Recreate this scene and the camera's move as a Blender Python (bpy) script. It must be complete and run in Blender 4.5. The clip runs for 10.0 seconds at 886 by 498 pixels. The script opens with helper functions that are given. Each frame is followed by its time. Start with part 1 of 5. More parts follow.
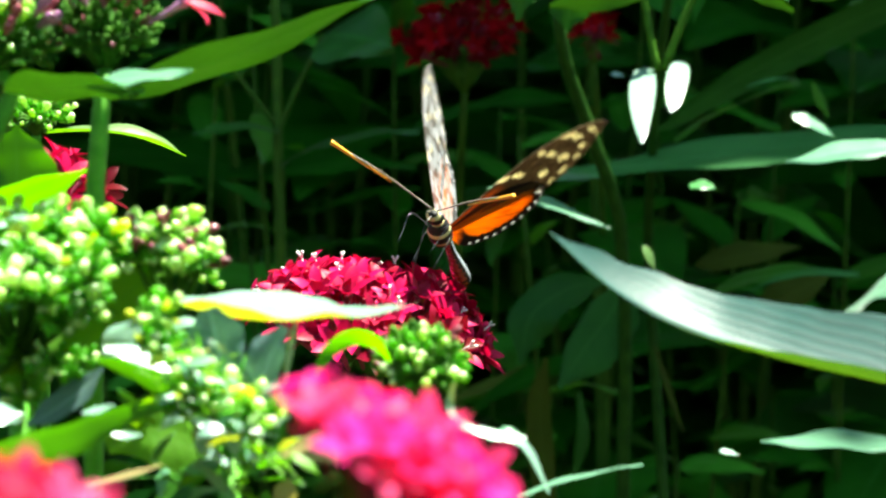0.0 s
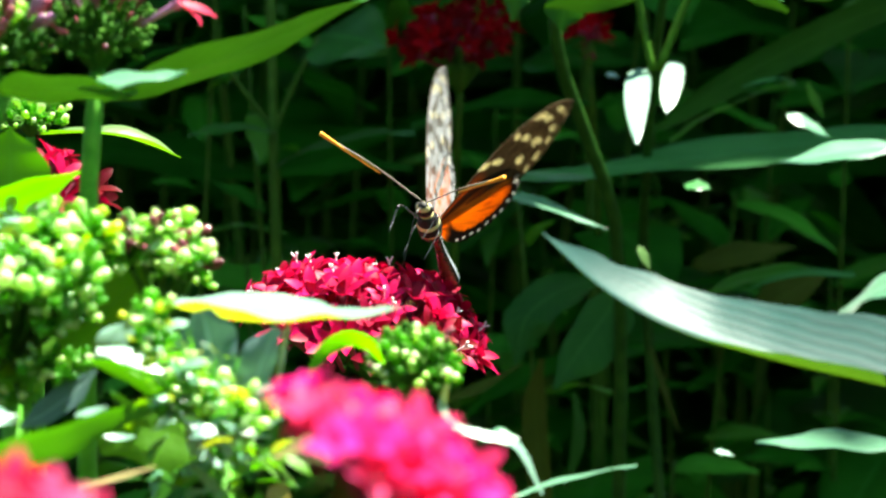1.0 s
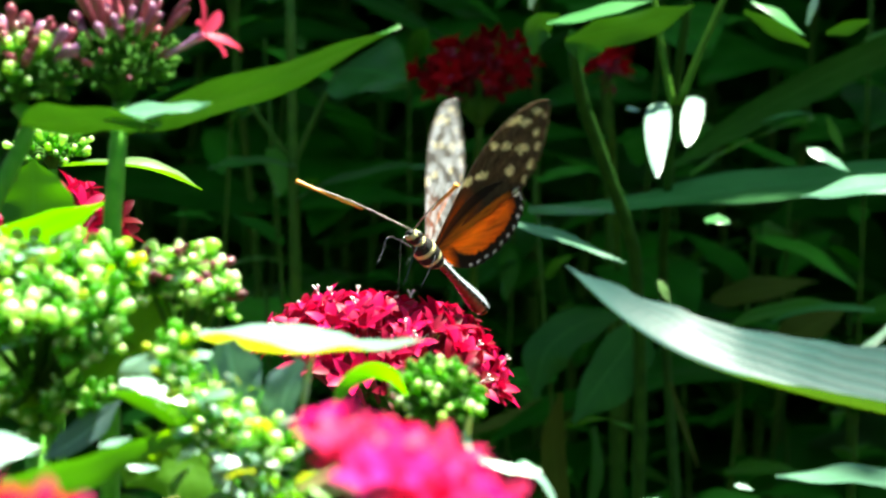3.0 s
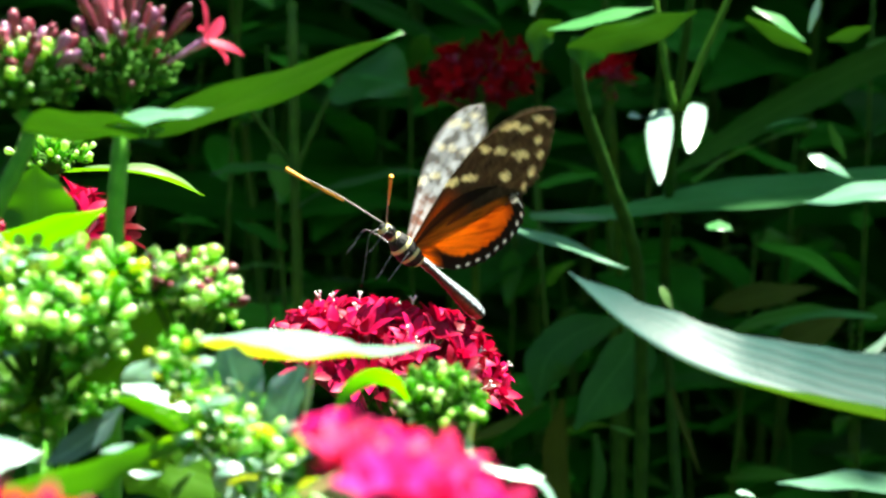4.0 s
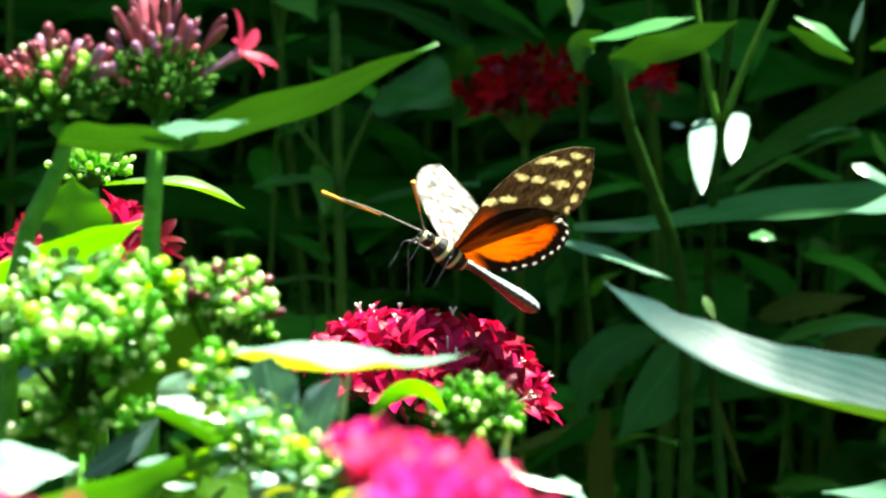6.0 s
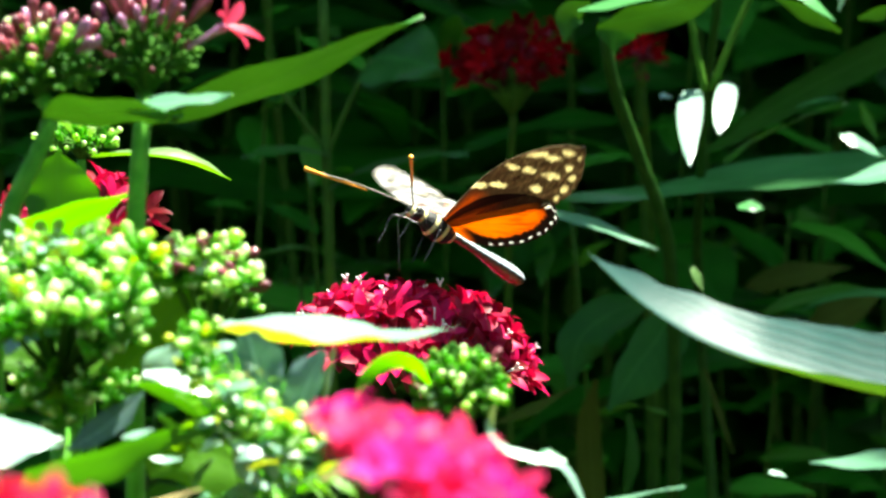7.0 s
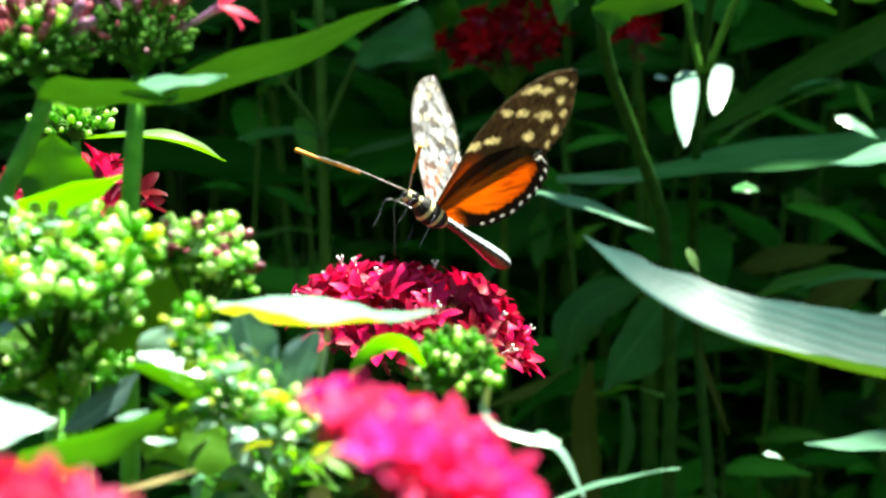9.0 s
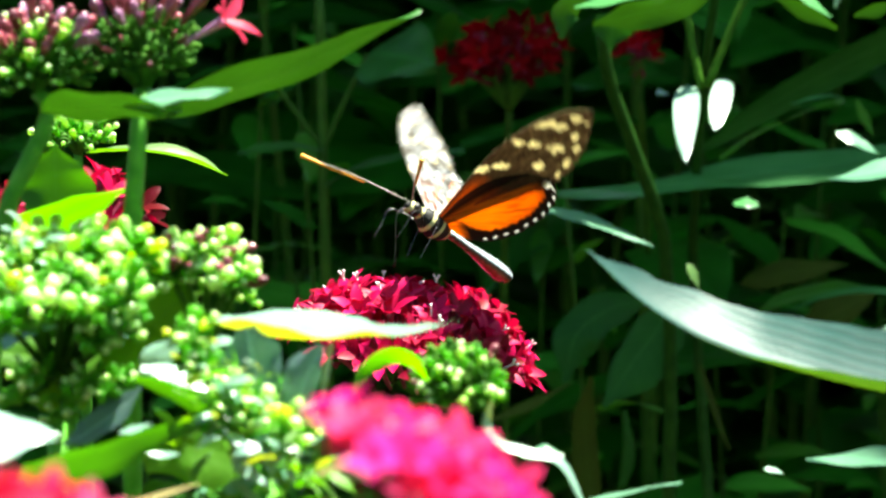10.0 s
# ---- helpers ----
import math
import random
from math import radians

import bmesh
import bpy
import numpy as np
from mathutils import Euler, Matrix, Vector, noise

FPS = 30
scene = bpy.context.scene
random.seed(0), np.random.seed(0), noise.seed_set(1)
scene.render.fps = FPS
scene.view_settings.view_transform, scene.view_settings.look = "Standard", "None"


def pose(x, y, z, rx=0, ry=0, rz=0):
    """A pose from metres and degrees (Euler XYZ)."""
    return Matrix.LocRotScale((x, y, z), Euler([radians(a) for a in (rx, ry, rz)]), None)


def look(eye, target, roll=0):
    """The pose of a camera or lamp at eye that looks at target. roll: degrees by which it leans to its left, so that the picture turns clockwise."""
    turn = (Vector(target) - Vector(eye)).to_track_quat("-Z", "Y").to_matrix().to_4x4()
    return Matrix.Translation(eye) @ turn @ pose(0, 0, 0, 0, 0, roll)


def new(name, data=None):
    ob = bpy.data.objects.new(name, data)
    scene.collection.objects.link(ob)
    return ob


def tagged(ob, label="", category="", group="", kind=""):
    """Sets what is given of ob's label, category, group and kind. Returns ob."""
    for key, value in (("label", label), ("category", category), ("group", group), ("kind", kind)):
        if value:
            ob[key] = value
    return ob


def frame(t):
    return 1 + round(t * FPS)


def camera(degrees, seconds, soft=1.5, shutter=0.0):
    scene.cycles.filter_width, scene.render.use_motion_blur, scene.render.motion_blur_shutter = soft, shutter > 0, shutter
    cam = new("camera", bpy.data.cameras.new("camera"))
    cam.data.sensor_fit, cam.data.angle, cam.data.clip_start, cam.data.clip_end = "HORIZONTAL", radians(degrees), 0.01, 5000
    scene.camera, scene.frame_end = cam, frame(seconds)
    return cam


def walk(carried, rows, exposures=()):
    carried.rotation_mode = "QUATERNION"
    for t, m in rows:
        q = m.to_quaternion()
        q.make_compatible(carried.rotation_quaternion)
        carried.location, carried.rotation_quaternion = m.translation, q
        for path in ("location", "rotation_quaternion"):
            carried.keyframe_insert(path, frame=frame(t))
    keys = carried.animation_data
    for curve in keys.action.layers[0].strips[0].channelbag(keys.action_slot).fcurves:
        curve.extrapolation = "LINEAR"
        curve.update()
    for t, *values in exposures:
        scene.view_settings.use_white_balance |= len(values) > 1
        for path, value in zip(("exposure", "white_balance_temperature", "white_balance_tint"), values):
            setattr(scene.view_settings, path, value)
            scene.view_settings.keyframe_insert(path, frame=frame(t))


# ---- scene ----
# ---- camera: a long lens held by hand, 1.2 m from the flower ----
cam = camera(10.0, 10.0, soft=2.4, shutter=0.8)
cam.data.dof.use_dof = True
cam.data.dof.focus_distance = 1.22
cam.data.dof.aperture_fstop = 36.0
REST = look((0, -1.2282, 0.8291), (0, 0, 0.7))
# seconds, turn left, tilt up, lean left (degrees), shift right, shift up (mm)
SWAY = [
    (0.0, -0.684, -0.033, 0.245, -5.07, -0.28),
    (0.5, -0.744, -0.031, 0.250, -4.65, 0.33),
    (1.0, -0.694, -0.036, 0.166, -3.89, 0.03),
    (1.5, -0.615, 0.011, 0.174, -4.04, 0.06),
    (2.0, -0.588, 0.177, 0.201, -4.26, -0.64),
    (2.5, -0.576, 0.298, 0.297, -5.59, -0.60),
    (4.0, -0.531, 0.444, 0.369, -6.16, -0.79),
    (4.5, -0.407, 0.512, 0.267, -5.54, -0.93),
    (5.0, -0.051, 0.620, 0.223, -3.55, -1.13),
    (6.5, 0.121, 0.469, 0.081, -1.54, -0.53),
    (7.0, 0.032, 0.201, 0.006, -0.53, 0.16),
    (7.5, -0.001, 0.015, -0.061, 0.33, 0.29),
    (8.0, 0.018, 0.002, 0.026, -0.57, 0.10),
    (8.5, -0.032, 0.007, 0.017, -0.51, 0.15),
    (9.0, 0.000, 0.000, 0.000, -0.00, 0.00),
    (9.5, 0.035, 0.048, -0.011, -0.14, -0.26),
    (10.0, -0.041, 0.184, 0.078, -1.28, -0.43),
]
walk(cam, [(t, REST @ Matrix.Translation((sx / 1000, sz / 1000, 0)) @ Euler((0, radians(turn), 0)).to_matrix().to_4x4()
            @ Euler((radians(tilt), 0, 0)).to_matrix().to_4x4() @ Euler((0, 0, radians(lean))).to_matrix().to_4x4())
           for t, turn, tilt, lean, sx, sz in SWAY], exposures=[(0, 2.49, 6600, -3), (10.0, 2.49, 6600, -3)])

# ---- light: a high sun behind the flowers, clear sky ----
TO_SUN = Vector((0.30, 0.14, 1.0)).normalized()
world = bpy.data.worlds.new("sky")
scene.world = world
world.use_nodes = True
wn = world.node_tree.nodes
sky = wn.new("ShaderNodeTexSky")
sky.sky_type = "NISHITA"
sky.sun_disc = False
sky.sun_elevation = math.asin(TO_SUN.z)
sky.sun_rotation = math.atan2(TO_SUN.x, TO_SUN.y)
wn["Background"].inputs["Strength"].default_value = 0.056
world.node_tree.links.new(sky.outputs["Color"], wn["Background"].inputs["Color"])
sun = new("sun", bpy.data.lights.new("sun", "SUN"))
sun.data.energy = 5.0
sun.data.angle = radians(0.5)
sun.data.color = (1.0, 0.95, 0.86)
sun.matrix_world = look(TO_SUN * 6, (0, 0, 0))


# ---- materials ----
class Mat:
    """A small builder for node materials."""

    def __init__(self, name):
        self.m = bpy.data.materials.new(name)
        self.m.use_nodes = True
        self.t = self.m.node_tree
        self.b = self.t.nodes["Principled BSDF"]
        self.o = self.t.nodes["Material Output"]

    def node(self, kind, **values):
        n = self.t.nodes.new(kind)
        for k, v in values.items():
            n.inputs[k].default_value = v
        return n

    def link(self, a, b):
        self.t.links.new(a, b)

    def noise(self, scale, detail=3.0, coords="Object"):
        c = self.node("ShaderNodeTexCoord")
        n = self.node("ShaderNodeTexNoise", Scale=scale, Detail=detail)
        self.link(c.outputs[coords], n.inputs["Vector"])
        return n

    def ramp(self, fac, stops):
        r = self.node("ShaderNodeValToRGB")
        e = r.color_ramp.elements
        while len(e) < len(stops):
            e.new(0.5)
        for el, (p, c) in zip(e, stops):
            el.position, el.color = p, (*c, 1)
        self.link(fac, r.inputs["Fac"])
        return r

    def mix(self, kind, fac, a, b):
        n = self.node("ShaderNodeMix")
        n.data_type, n.blend_type = "RGBA", kind
        for sock, v in ((n.inputs[0], fac), (n.inputs[6], a), (n.inputs[7], b)):
            if isinstance(v, (int, float)):
                sock.default_value = v
            elif isinstance(v, tuple):
                sock.default_value = (*v, 1)
            else:
                self.link(v, sock)
        return n.outputs[2]

    def math(self, op, a, b=0.0):
        n = self.node("ShaderNodeMath")
        n.operation = op
        for sock, v in ((n.inputs[0], a), (n.inputs[1], b)):
            if isinstance(v, (int, float)):
                sock.default_value = v
            else:
                self.link(v, sock)
        return n.outputs[0]

    def bump(self, height, strength, distance):
        n = self.node("ShaderNodeBump", Strength=strength, Distance=distance)
        self.link(height, n.inputs["Height"])
        self.link(n.outputs["Normal"], self.b.inputs["Normal"])
        return n.outputs["Normal"]

    def set(self, color=None, rough=0.5, spec=0.5, metal=0.0, sheen=0.0, coat=0.0):
        if color is not None:
            if isinstance(color, tuple):
                self.b.inputs["Base Color"].default_value = (*color, 1)
            else:
                self.link(color, self.b.inputs["Base Color"])
        self.b.inputs["Roughness"].default_value = rough
        self.b.inputs["Specular IOR Level"].default_value = spec
        self.b.inputs["Metallic"].default_value = metal
        self.b.inputs["Sheen Weight"].default_value = sheen
        self.b.inputs["Coat Weight"].default_value = coat

    def thin(self, color, amount, normal=None):
        """Lets light through a thin blade: part of the light comes out at the far side."""
        tr = self.node("ShaderNodeBsdfTranslucent")
        if isinstance(color, tuple):
            tr.inputs["Color"].default_value = (*color, 1)
        else:
            self.link(color, tr.inputs["Color"])
        if normal is not None:
            self.link(normal, tr.inputs["Normal"])
        mx = self.node("ShaderNodeMixShader", Fac=amount)
        self.link(self.b.outputs[0], mx.inputs[1])
        self.link(tr.outputs[0], mx.inputs[2])
        self.link(mx.outputs[0], self.o.inputs["Surface"])


def leaf_material(name, dark, light, glow, rough=0.42, amount=0.4, spec=0.5, down=0.0, veined=0.35, ribs=False):
    k = Mat(name)
    uv = k.node("ShaderNodeTexCoord").outputs["UV"]
    sep = k.node("ShaderNodeSeparateXYZ")
    k.link(uv, sep.inputs[0])
    s, v = sep.outputs["X"], sep.outputs["Y"]
    side = k.math("ABSOLUTE", k.math("SUBTRACT", v, 0.5))
    # side veins that lean towards the tip
    phase = k.math("MULTIPLY", k.math("SUBTRACT", s, k.math("MULTIPLY", side, 3.0 if ribs else 0.34)), 4.0 if ribs else 11.0)
    saw = k.math("ABSOLUTE", k.math("SUBTRACT", k.math("FRACT", phase), 0.5))
    vein = k.math("GREATER_THAN", saw, 0.37 if ribs else 0.46)
    rib = k.math("LESS_THAN", side, 0.022)
    veins = k.math("MAXIMUM", k.math("MULTIPLY", vein, 0.55), rib)
    info = k.node("ShaderNodeObjectInfo")
    blot = k.noise(60.0, 4.0)
    fine = k.noise(900.0, 2.0)
    tone = k.math("ADD", k.math("MULTIPLY", blot.outputs["Fac"], 0.7), k.math("MULTIPLY", info.outputs["Random"], 0.35))
    base = k.ramp(tone, [(0.25, dark), (0.8, light)]).outputs["Color"]
    base = k.mix("MIX", k.math("MULTIPLY", veins, abs(veined)), base, tuple(min(1, c * 1.9 + 0.02) for c in light) if veined > 0 else tuple(c * 0.4 for c in dark))
    k.set(base, rough, spec, sheen=down)
    k.b.inputs["Sheen Roughness"].default_value = 0.4
    hgt = k.math("ADD", k.math("MULTIPLY", saw, 0.6), k.math("MULTIPLY", fine.outputs["Fac"], 0.5))
    k.bump(hgt, 0.2, 0.0004)
    tr = k.mix("MULTIPLY", 0.6, glow, k.ramp(blot.outputs["Fac"], [(0.3, (0.55, 0.62, 0.5)), (0.7, (1, 1, 1))]).outputs["Color"])
    tr = k.mix("MIX", k.math("MULTIPLY", veins, 0.65), tr, tuple(c * 0.5 for c in glow))
    k.thin(tr, amount)
    return k.m


LEAF = leaf_material("pentas_leaf", (0.010, 0.080, 0.005), (0.026, 0.15, 0.010), (0.032, 0.11, 0.002), 0.42, 0.26, 0.35, 0.06)
LEAF_BACK = leaf_material("green_shade_leaf", (0.020, 0.13, 0.007), (0.065, 0.28, 0.020), (0.08, 0.42, 0.006), 0.45, 0.25, 0.16)
LEAF_FRESH = leaf_material("fresh_leaf", (0.03, 0.14, 0.008), (0.07, 0.24, 0.02), (0.12, 0.44, 0.004), 0.42, 0.36, 0.4, 0.1)
LEAF_SHEEN = leaf_material("sheen_leaf", (0.03, 0.15, 0.035), (0.075, 0.25, 0.075), (0.10, 0.40, 0.02), 0.36, 0.25, 0.7)
# LEAF_GLARE: whitish base colour stands in for sun glare on the blade
LEAF_GLARE = leaf_material("glare_leaf", (0.16, 0.30, 0.22), (0.26, 0.38, 0.32), (0.3, 0.5, 0.05), 0.34, 0.15, 1.0, 0.2)
# brighter copy of LEAF: light from behind is raised in its glow colour
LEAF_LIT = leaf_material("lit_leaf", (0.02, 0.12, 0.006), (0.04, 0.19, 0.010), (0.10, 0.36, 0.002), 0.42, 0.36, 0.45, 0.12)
LEAF_DRY = leaf_material("dry_leaf", (0.02, 0.03, 0.007), (0.07, 0.075, 0.025), (0.10, 0.1, 0.04), 0.7, 0.15, 0.1)
LEAF_YOUNG = leaf_material("young_leaf", (0.08, 0.19, 0.03), (0.16, 0.30, 0.07), (0.22, 0.58, 0.003), 0.38, 0.38, 0.8, 0.5)
LEAF_WAXY = leaf_material("waxy_leaf", (0.045, 0.17, 0.085), (0.11, 0.28, 0.16), (0.30, 0.62, 0.01), 0.30, 0.24, 1.0, 0.35, 0.5)
# pale copy of the leaf: strong sun on its face is put into the colour
LEAF_SUNLIT = leaf_material("sunlit_pale_leaf", (0.12, 0.28, 0.19), (0.24, 0.41, 0.32), (0.70, 0.76, 0.003), 0.36, 0.28, 1.0, 0.3)
LEAF_SILVER = leaf_material("silver_leaf", (0.006, 0.042, 0.038), (0.024, 0.092, 0.084), (0.22, 0.50, 0.01), 0.45, 0.16, 0.22, 0.0, -0.85, True)
# green raised in colour to stand in for light bounced among the leaves
LEAF_BOUNCE = leaf_material("bounce_lit_leaf", (0.06, 0.20, 0.006), (0.13, 0.32, 0.02), (0.28, 0.60, 0.004), 0.45, 0.5, 0.4)
LEAF_LIME = leaf_material("lime_leaf", (0.06, 0.24, 0.01), (0.11, 0.35, 0.02), (0.19, 0.62, 0.003), 0.4, 0.6, 0.4)
# darkened copy of the leaf: shade put into its colour
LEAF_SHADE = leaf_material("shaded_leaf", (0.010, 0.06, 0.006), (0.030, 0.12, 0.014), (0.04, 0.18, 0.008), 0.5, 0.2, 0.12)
LEAF_OLIVE = leaf_material("olive_leaf", (0.03, 0.05, 0.004), (0.07, 0.10, 0.010), (0.1, 0.14, 0.01), 0.6, 0.25, 0.1)
LEAF_DUSK = leaf_material("dusky_leaf", (0.06, 0.13, 0.125), (0.17, 0.27, 0.26), (0.12, 0.30, 0.16), 0.45, 0.25, 0.5, 0.3, 0.95)
LEAF_STRAW = leaf_material("straw_leaf", (0.22, 0.17, 0.05), (0.42, 0.36, 0.16), (0.4, 0.36, 0.06), 0.55, 0.3, 0.4)
# background leaf, its deep shade put into the base colour
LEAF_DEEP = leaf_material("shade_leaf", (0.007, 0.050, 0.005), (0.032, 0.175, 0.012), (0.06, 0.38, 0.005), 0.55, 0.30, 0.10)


def petal_material(name, a, b, glow, amount=0.35, rough=0.42, spec=0.3):
    k = Mat(name)
    info = k.node("ShaderNodeObjectInfo")
    n = k.noise(350.0, 3.0)
    tone = k.math("ADD", k.math("MULTIPLY", n.outputs["Fac"], 0.5), k.math("MULTIPLY", info.outputs["Random"], 0.55))
    col = k.ramp(tone, [(0.28, a), (0.74, b)]).outputs["Color"]
    k.set(col, rough, spec)
    k.bump(n.outputs["Fac"], 0.3, 0.0004)
    k.thin(glow, amount)
    return k.m


# RED runs from a shadowed to a sunlit petal tone, both set in colour
RED = petal_material("red_petal", (0.11, 0.0006, 0.004), (0.54, 0.0015, 0.085), (0.62, 0.001, 0.045), 0.22, 0.45, 0.12)
RED_DARK = petal_material("dark_red_petal", (0.07, 0.0006, 0.002), (0.32, 0.001, 0.006), (0.4, 0.002, 0.006), 0.25, 0.7, 0.04)
PINK = petal_material("pink_petal", (0.66, 0.010, 0.14), (0.76, 0.025, 0.28), (0.92, 0.012, 0.22), 0.4, 0.6, 0.12)
BLUSH = petal_material("blush_petal", (0.66, 0.04, 0.16), (0.72, 0.10, 0.26), (0.85, 0.05, 0.2), 0.4, 0.5, 0.2)
HOT = petal_material("hot_red_petal", (0.55, 0.002, 0.03), (0.68, 0.003, 0.07), (0.85, 0.003, 0.05), 0.4, 0.6, 0.1)
SCARLET = petal_material("scarlet_petal", (0.50, 0.004, 0.03), (0.62, 0.008, 0.07), (0.72, 0.004, 0.04), 0.4, 0.6, 0.1)
ROSE = petal_material("rose_petal", (0.34, 0.010, 0.04), (0.50, 0.028, 0.08), (0.62, 0.02, 0.05))
TUBE = petal_material("dark_red_tube", (0.16, 0.01, 0.03), (0.28, 0.02, 0.07), (0.35, 0.02, 0.06), 0.2)
ROSE_BUD = petal_material("rose_bud", (0.09, 0.008, 0.02), (0.46, 0.09, 0.13), (0.40, 0.04, 0.08), 0.15, 0.3, 0.8)
MAUVE_BUD = petal_material("mauve_bud", (0.12, 0.02, 0.07), (0.46, 0.20, 0.38), (0.35, 0.08, 0.2), 0.15, 0.3, 0.8)
GREEN_BUD = petal_material("green_bud", (0.16, 0.46, 0.03), (0.80, 0.90, 0.60), (0.62, 0.92, 0.10), 0.45, 0.2, 1.0)
# near-white copy of the bud: blown sun highlights put into its colour
SUNLIT_BUD = petal_material("sunlit_bud", (0.42, 0.66, 0.14), (0.86, 0.92, 0.62), (0.62, 0.92, 0.10), 0.42, 0.25, 1.0)
YELLOW_BUD = petal_material("yellow_bud", (0.36, 0.60, 0.03), (0.74, 0.76, 0.06), (0.75, 0.88, 0.03), 0.45, 0.3, 0.8)
CALYX_DARK = petal_material("dark_calyx", (0.025, 0.10, 0.010), (0.10, 0.24, 0.03), (0.14, 0.34, 0.02), 0.3, 0.65, 0.12)
CALYX = petal_material("green_calyx", (0.035, 0.17, 0.008), (0.12, 0.38, 0.03), (0.34, 0.78, 0.01), 0.45)


def plain(name, a, b, scale, rough=0.5, spec=0.5, bump=0.3, dist=0.0005):
    k = Mat(name)
    n = k.noise(scale, 4.0)
    k.set(k.ramp(n.outputs["Fac"], [(0.3, a), (0.7, b)]).outputs["Color"], rough, spec)
    k.bump(n.outputs["Fac"], bump, dist)
    return k.m


STYLE = plain("white_style", (0.75, 0.70, 0.70), (0.85, 0.82, 0.84), 600, 0.4)
STEM = plain("green_stem", (0.05, 0.22, 0.012), (0.12, 0.35, 0.030), 220, 0.55, 0.22)
# the next two and dark_stem: copies of the stem with shade put into the colour
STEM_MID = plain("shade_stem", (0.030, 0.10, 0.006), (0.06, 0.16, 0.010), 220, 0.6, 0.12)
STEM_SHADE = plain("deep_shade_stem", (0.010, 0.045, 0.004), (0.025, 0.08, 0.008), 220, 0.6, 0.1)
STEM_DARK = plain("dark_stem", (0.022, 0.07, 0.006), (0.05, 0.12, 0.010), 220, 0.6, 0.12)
SOIL = plain("dark_soil", (0.018, 0.012, 0.008), (0.05, 0.035, 0.022), 40, 0.95, 0.1, 0.8, 0.01)
BARK = plain("grey_bark", (0.09, 0.07, 0.05), (0.2, 0.17, 0.13), 25, 0.9, 0.2, 0.8, 0.01)


# ---- mesh helpers ----
WORLD = {}


def mesh_of(name, bm, *materials):
    me = bpy.data.meshes.new(name)
    for p in bm.faces:
        p.smooth = True
    bm.to_mesh(me)
    bm.free()
    for m in materials:
        me.materials.append(m)
    return me


def place(ob, parent, m):
    """Parents ob and stands it at the world pose m."""
    ob.parent = parent
    ob.matrix_parent_inverse = WORLD[parent].inverted()
    ob.matrix_basis = m
    WORLD[ob] = m
    return ob


def piece(name, me, parent, m=None, label=""):
    return tagged(place(new(name, me), parent, m or Matrix()), label)


def part(name, bm, material, parent, label="", m=None):
    return piece(name, mesh_of(name, bm, material), parent, m, label)


def spline(points, n):
    """A smooth line of n + 1 points through the given ones, without loops where they stand unevenly."""
    p = [Vector(a) for a in points]
    p = [p[0] * 2 - p[1]] + p + [p[-1] * 2 - p[-2]]
    knots = [0.0]
    for a, b in zip(p, p[1:]):
        knots.append(knots[-1] + max((b - a).length, 1e-9) ** 0.5)
    out = []
    for i in range(n + 1):
        t = knots[1] + (knots[-2] - knots[1]) * i / n
        k = 0
        while k < len(p) - 4 and t > knots[k + 2]:
            k += 1
        a, b, c, d = p[k:k + 4]
        ta, tb, tc, td = knots[k:k + 4]
        ab, bc, cd = a.lerp(b, (t - ta) / (tb - ta)), b.lerp(c, (t - tb) / (tc - tb)), c.lerp(d, (t - tc) / (td - tc))
        abc, bcd = ab.lerp(bc, (t - ta) / (tc - ta)), bc.lerp(cd, (t - tb) / (td - tb))
        out.append(abc.lerp(bcd, (t - tb) / (tc - tb)))
    return out


def tube(bm, points, r0, r1, n=8, sides=7, slot=0, smooth=True):
    line = spline(points, n) if smooth else [Vector(p) for p in points]
    n = len(line) - 1
    rings = []
    ref = Vector((0.31, 0.2, 0.93))
    for i, p in enumerate(line):
        d = (line[min(i + 1, n)] - line[max(i - 1, 0)]).normalized()
        a = d.cross(ref if abs(d.dot(ref)) < 0.95 else Vector((1, 0, 0))).normalized()
        b = d.cross(a)
        r = r0 + (r1 - r0) * i / n
        rings.append([bm.verts.new(p + (a * math.cos(w) + b * math.sin(w)) * r) for w in [2 * math.pi * k / sides for k in range(sides)]])
    for u, w in zip(rings, rings[1:]):
        for k in range(sides):
            bm.faces.new((u[k], u[(k + 1) % sides], w[(k + 1) % sides], w[k])).material_index = slot
    for ring in (rings[0][::-1], rings[-1]):
        bm.faces.new(ring).material_index = slot


def lathe(bm, profile, sides=10, slot=0, lobes=0.0):
    """A turned shape along z from (radius, height) pairs, with four lobes if asked."""
    rings = [[bm.verts.new((r * math.cos(w) * (1 + lobes * math.cos(4 * w)), r * math.sin(w) * (1 + lobes * math.cos(4 * w)), z)) for w in [2 * math.pi * k / sides for k in range(sides)]] for r, z in profile]
    for u, w in zip(rings, rings[1:]):
        for k in range(sides):
            bm.faces.new((u[k], u[(k + 1) % sides], w[(k + 1) % sides], w[k])).material_index = slot
    bm.faces.new(rings[0][::-1]).material_index = slot
    bm.faces.new(rings[-1]).material_index = slot


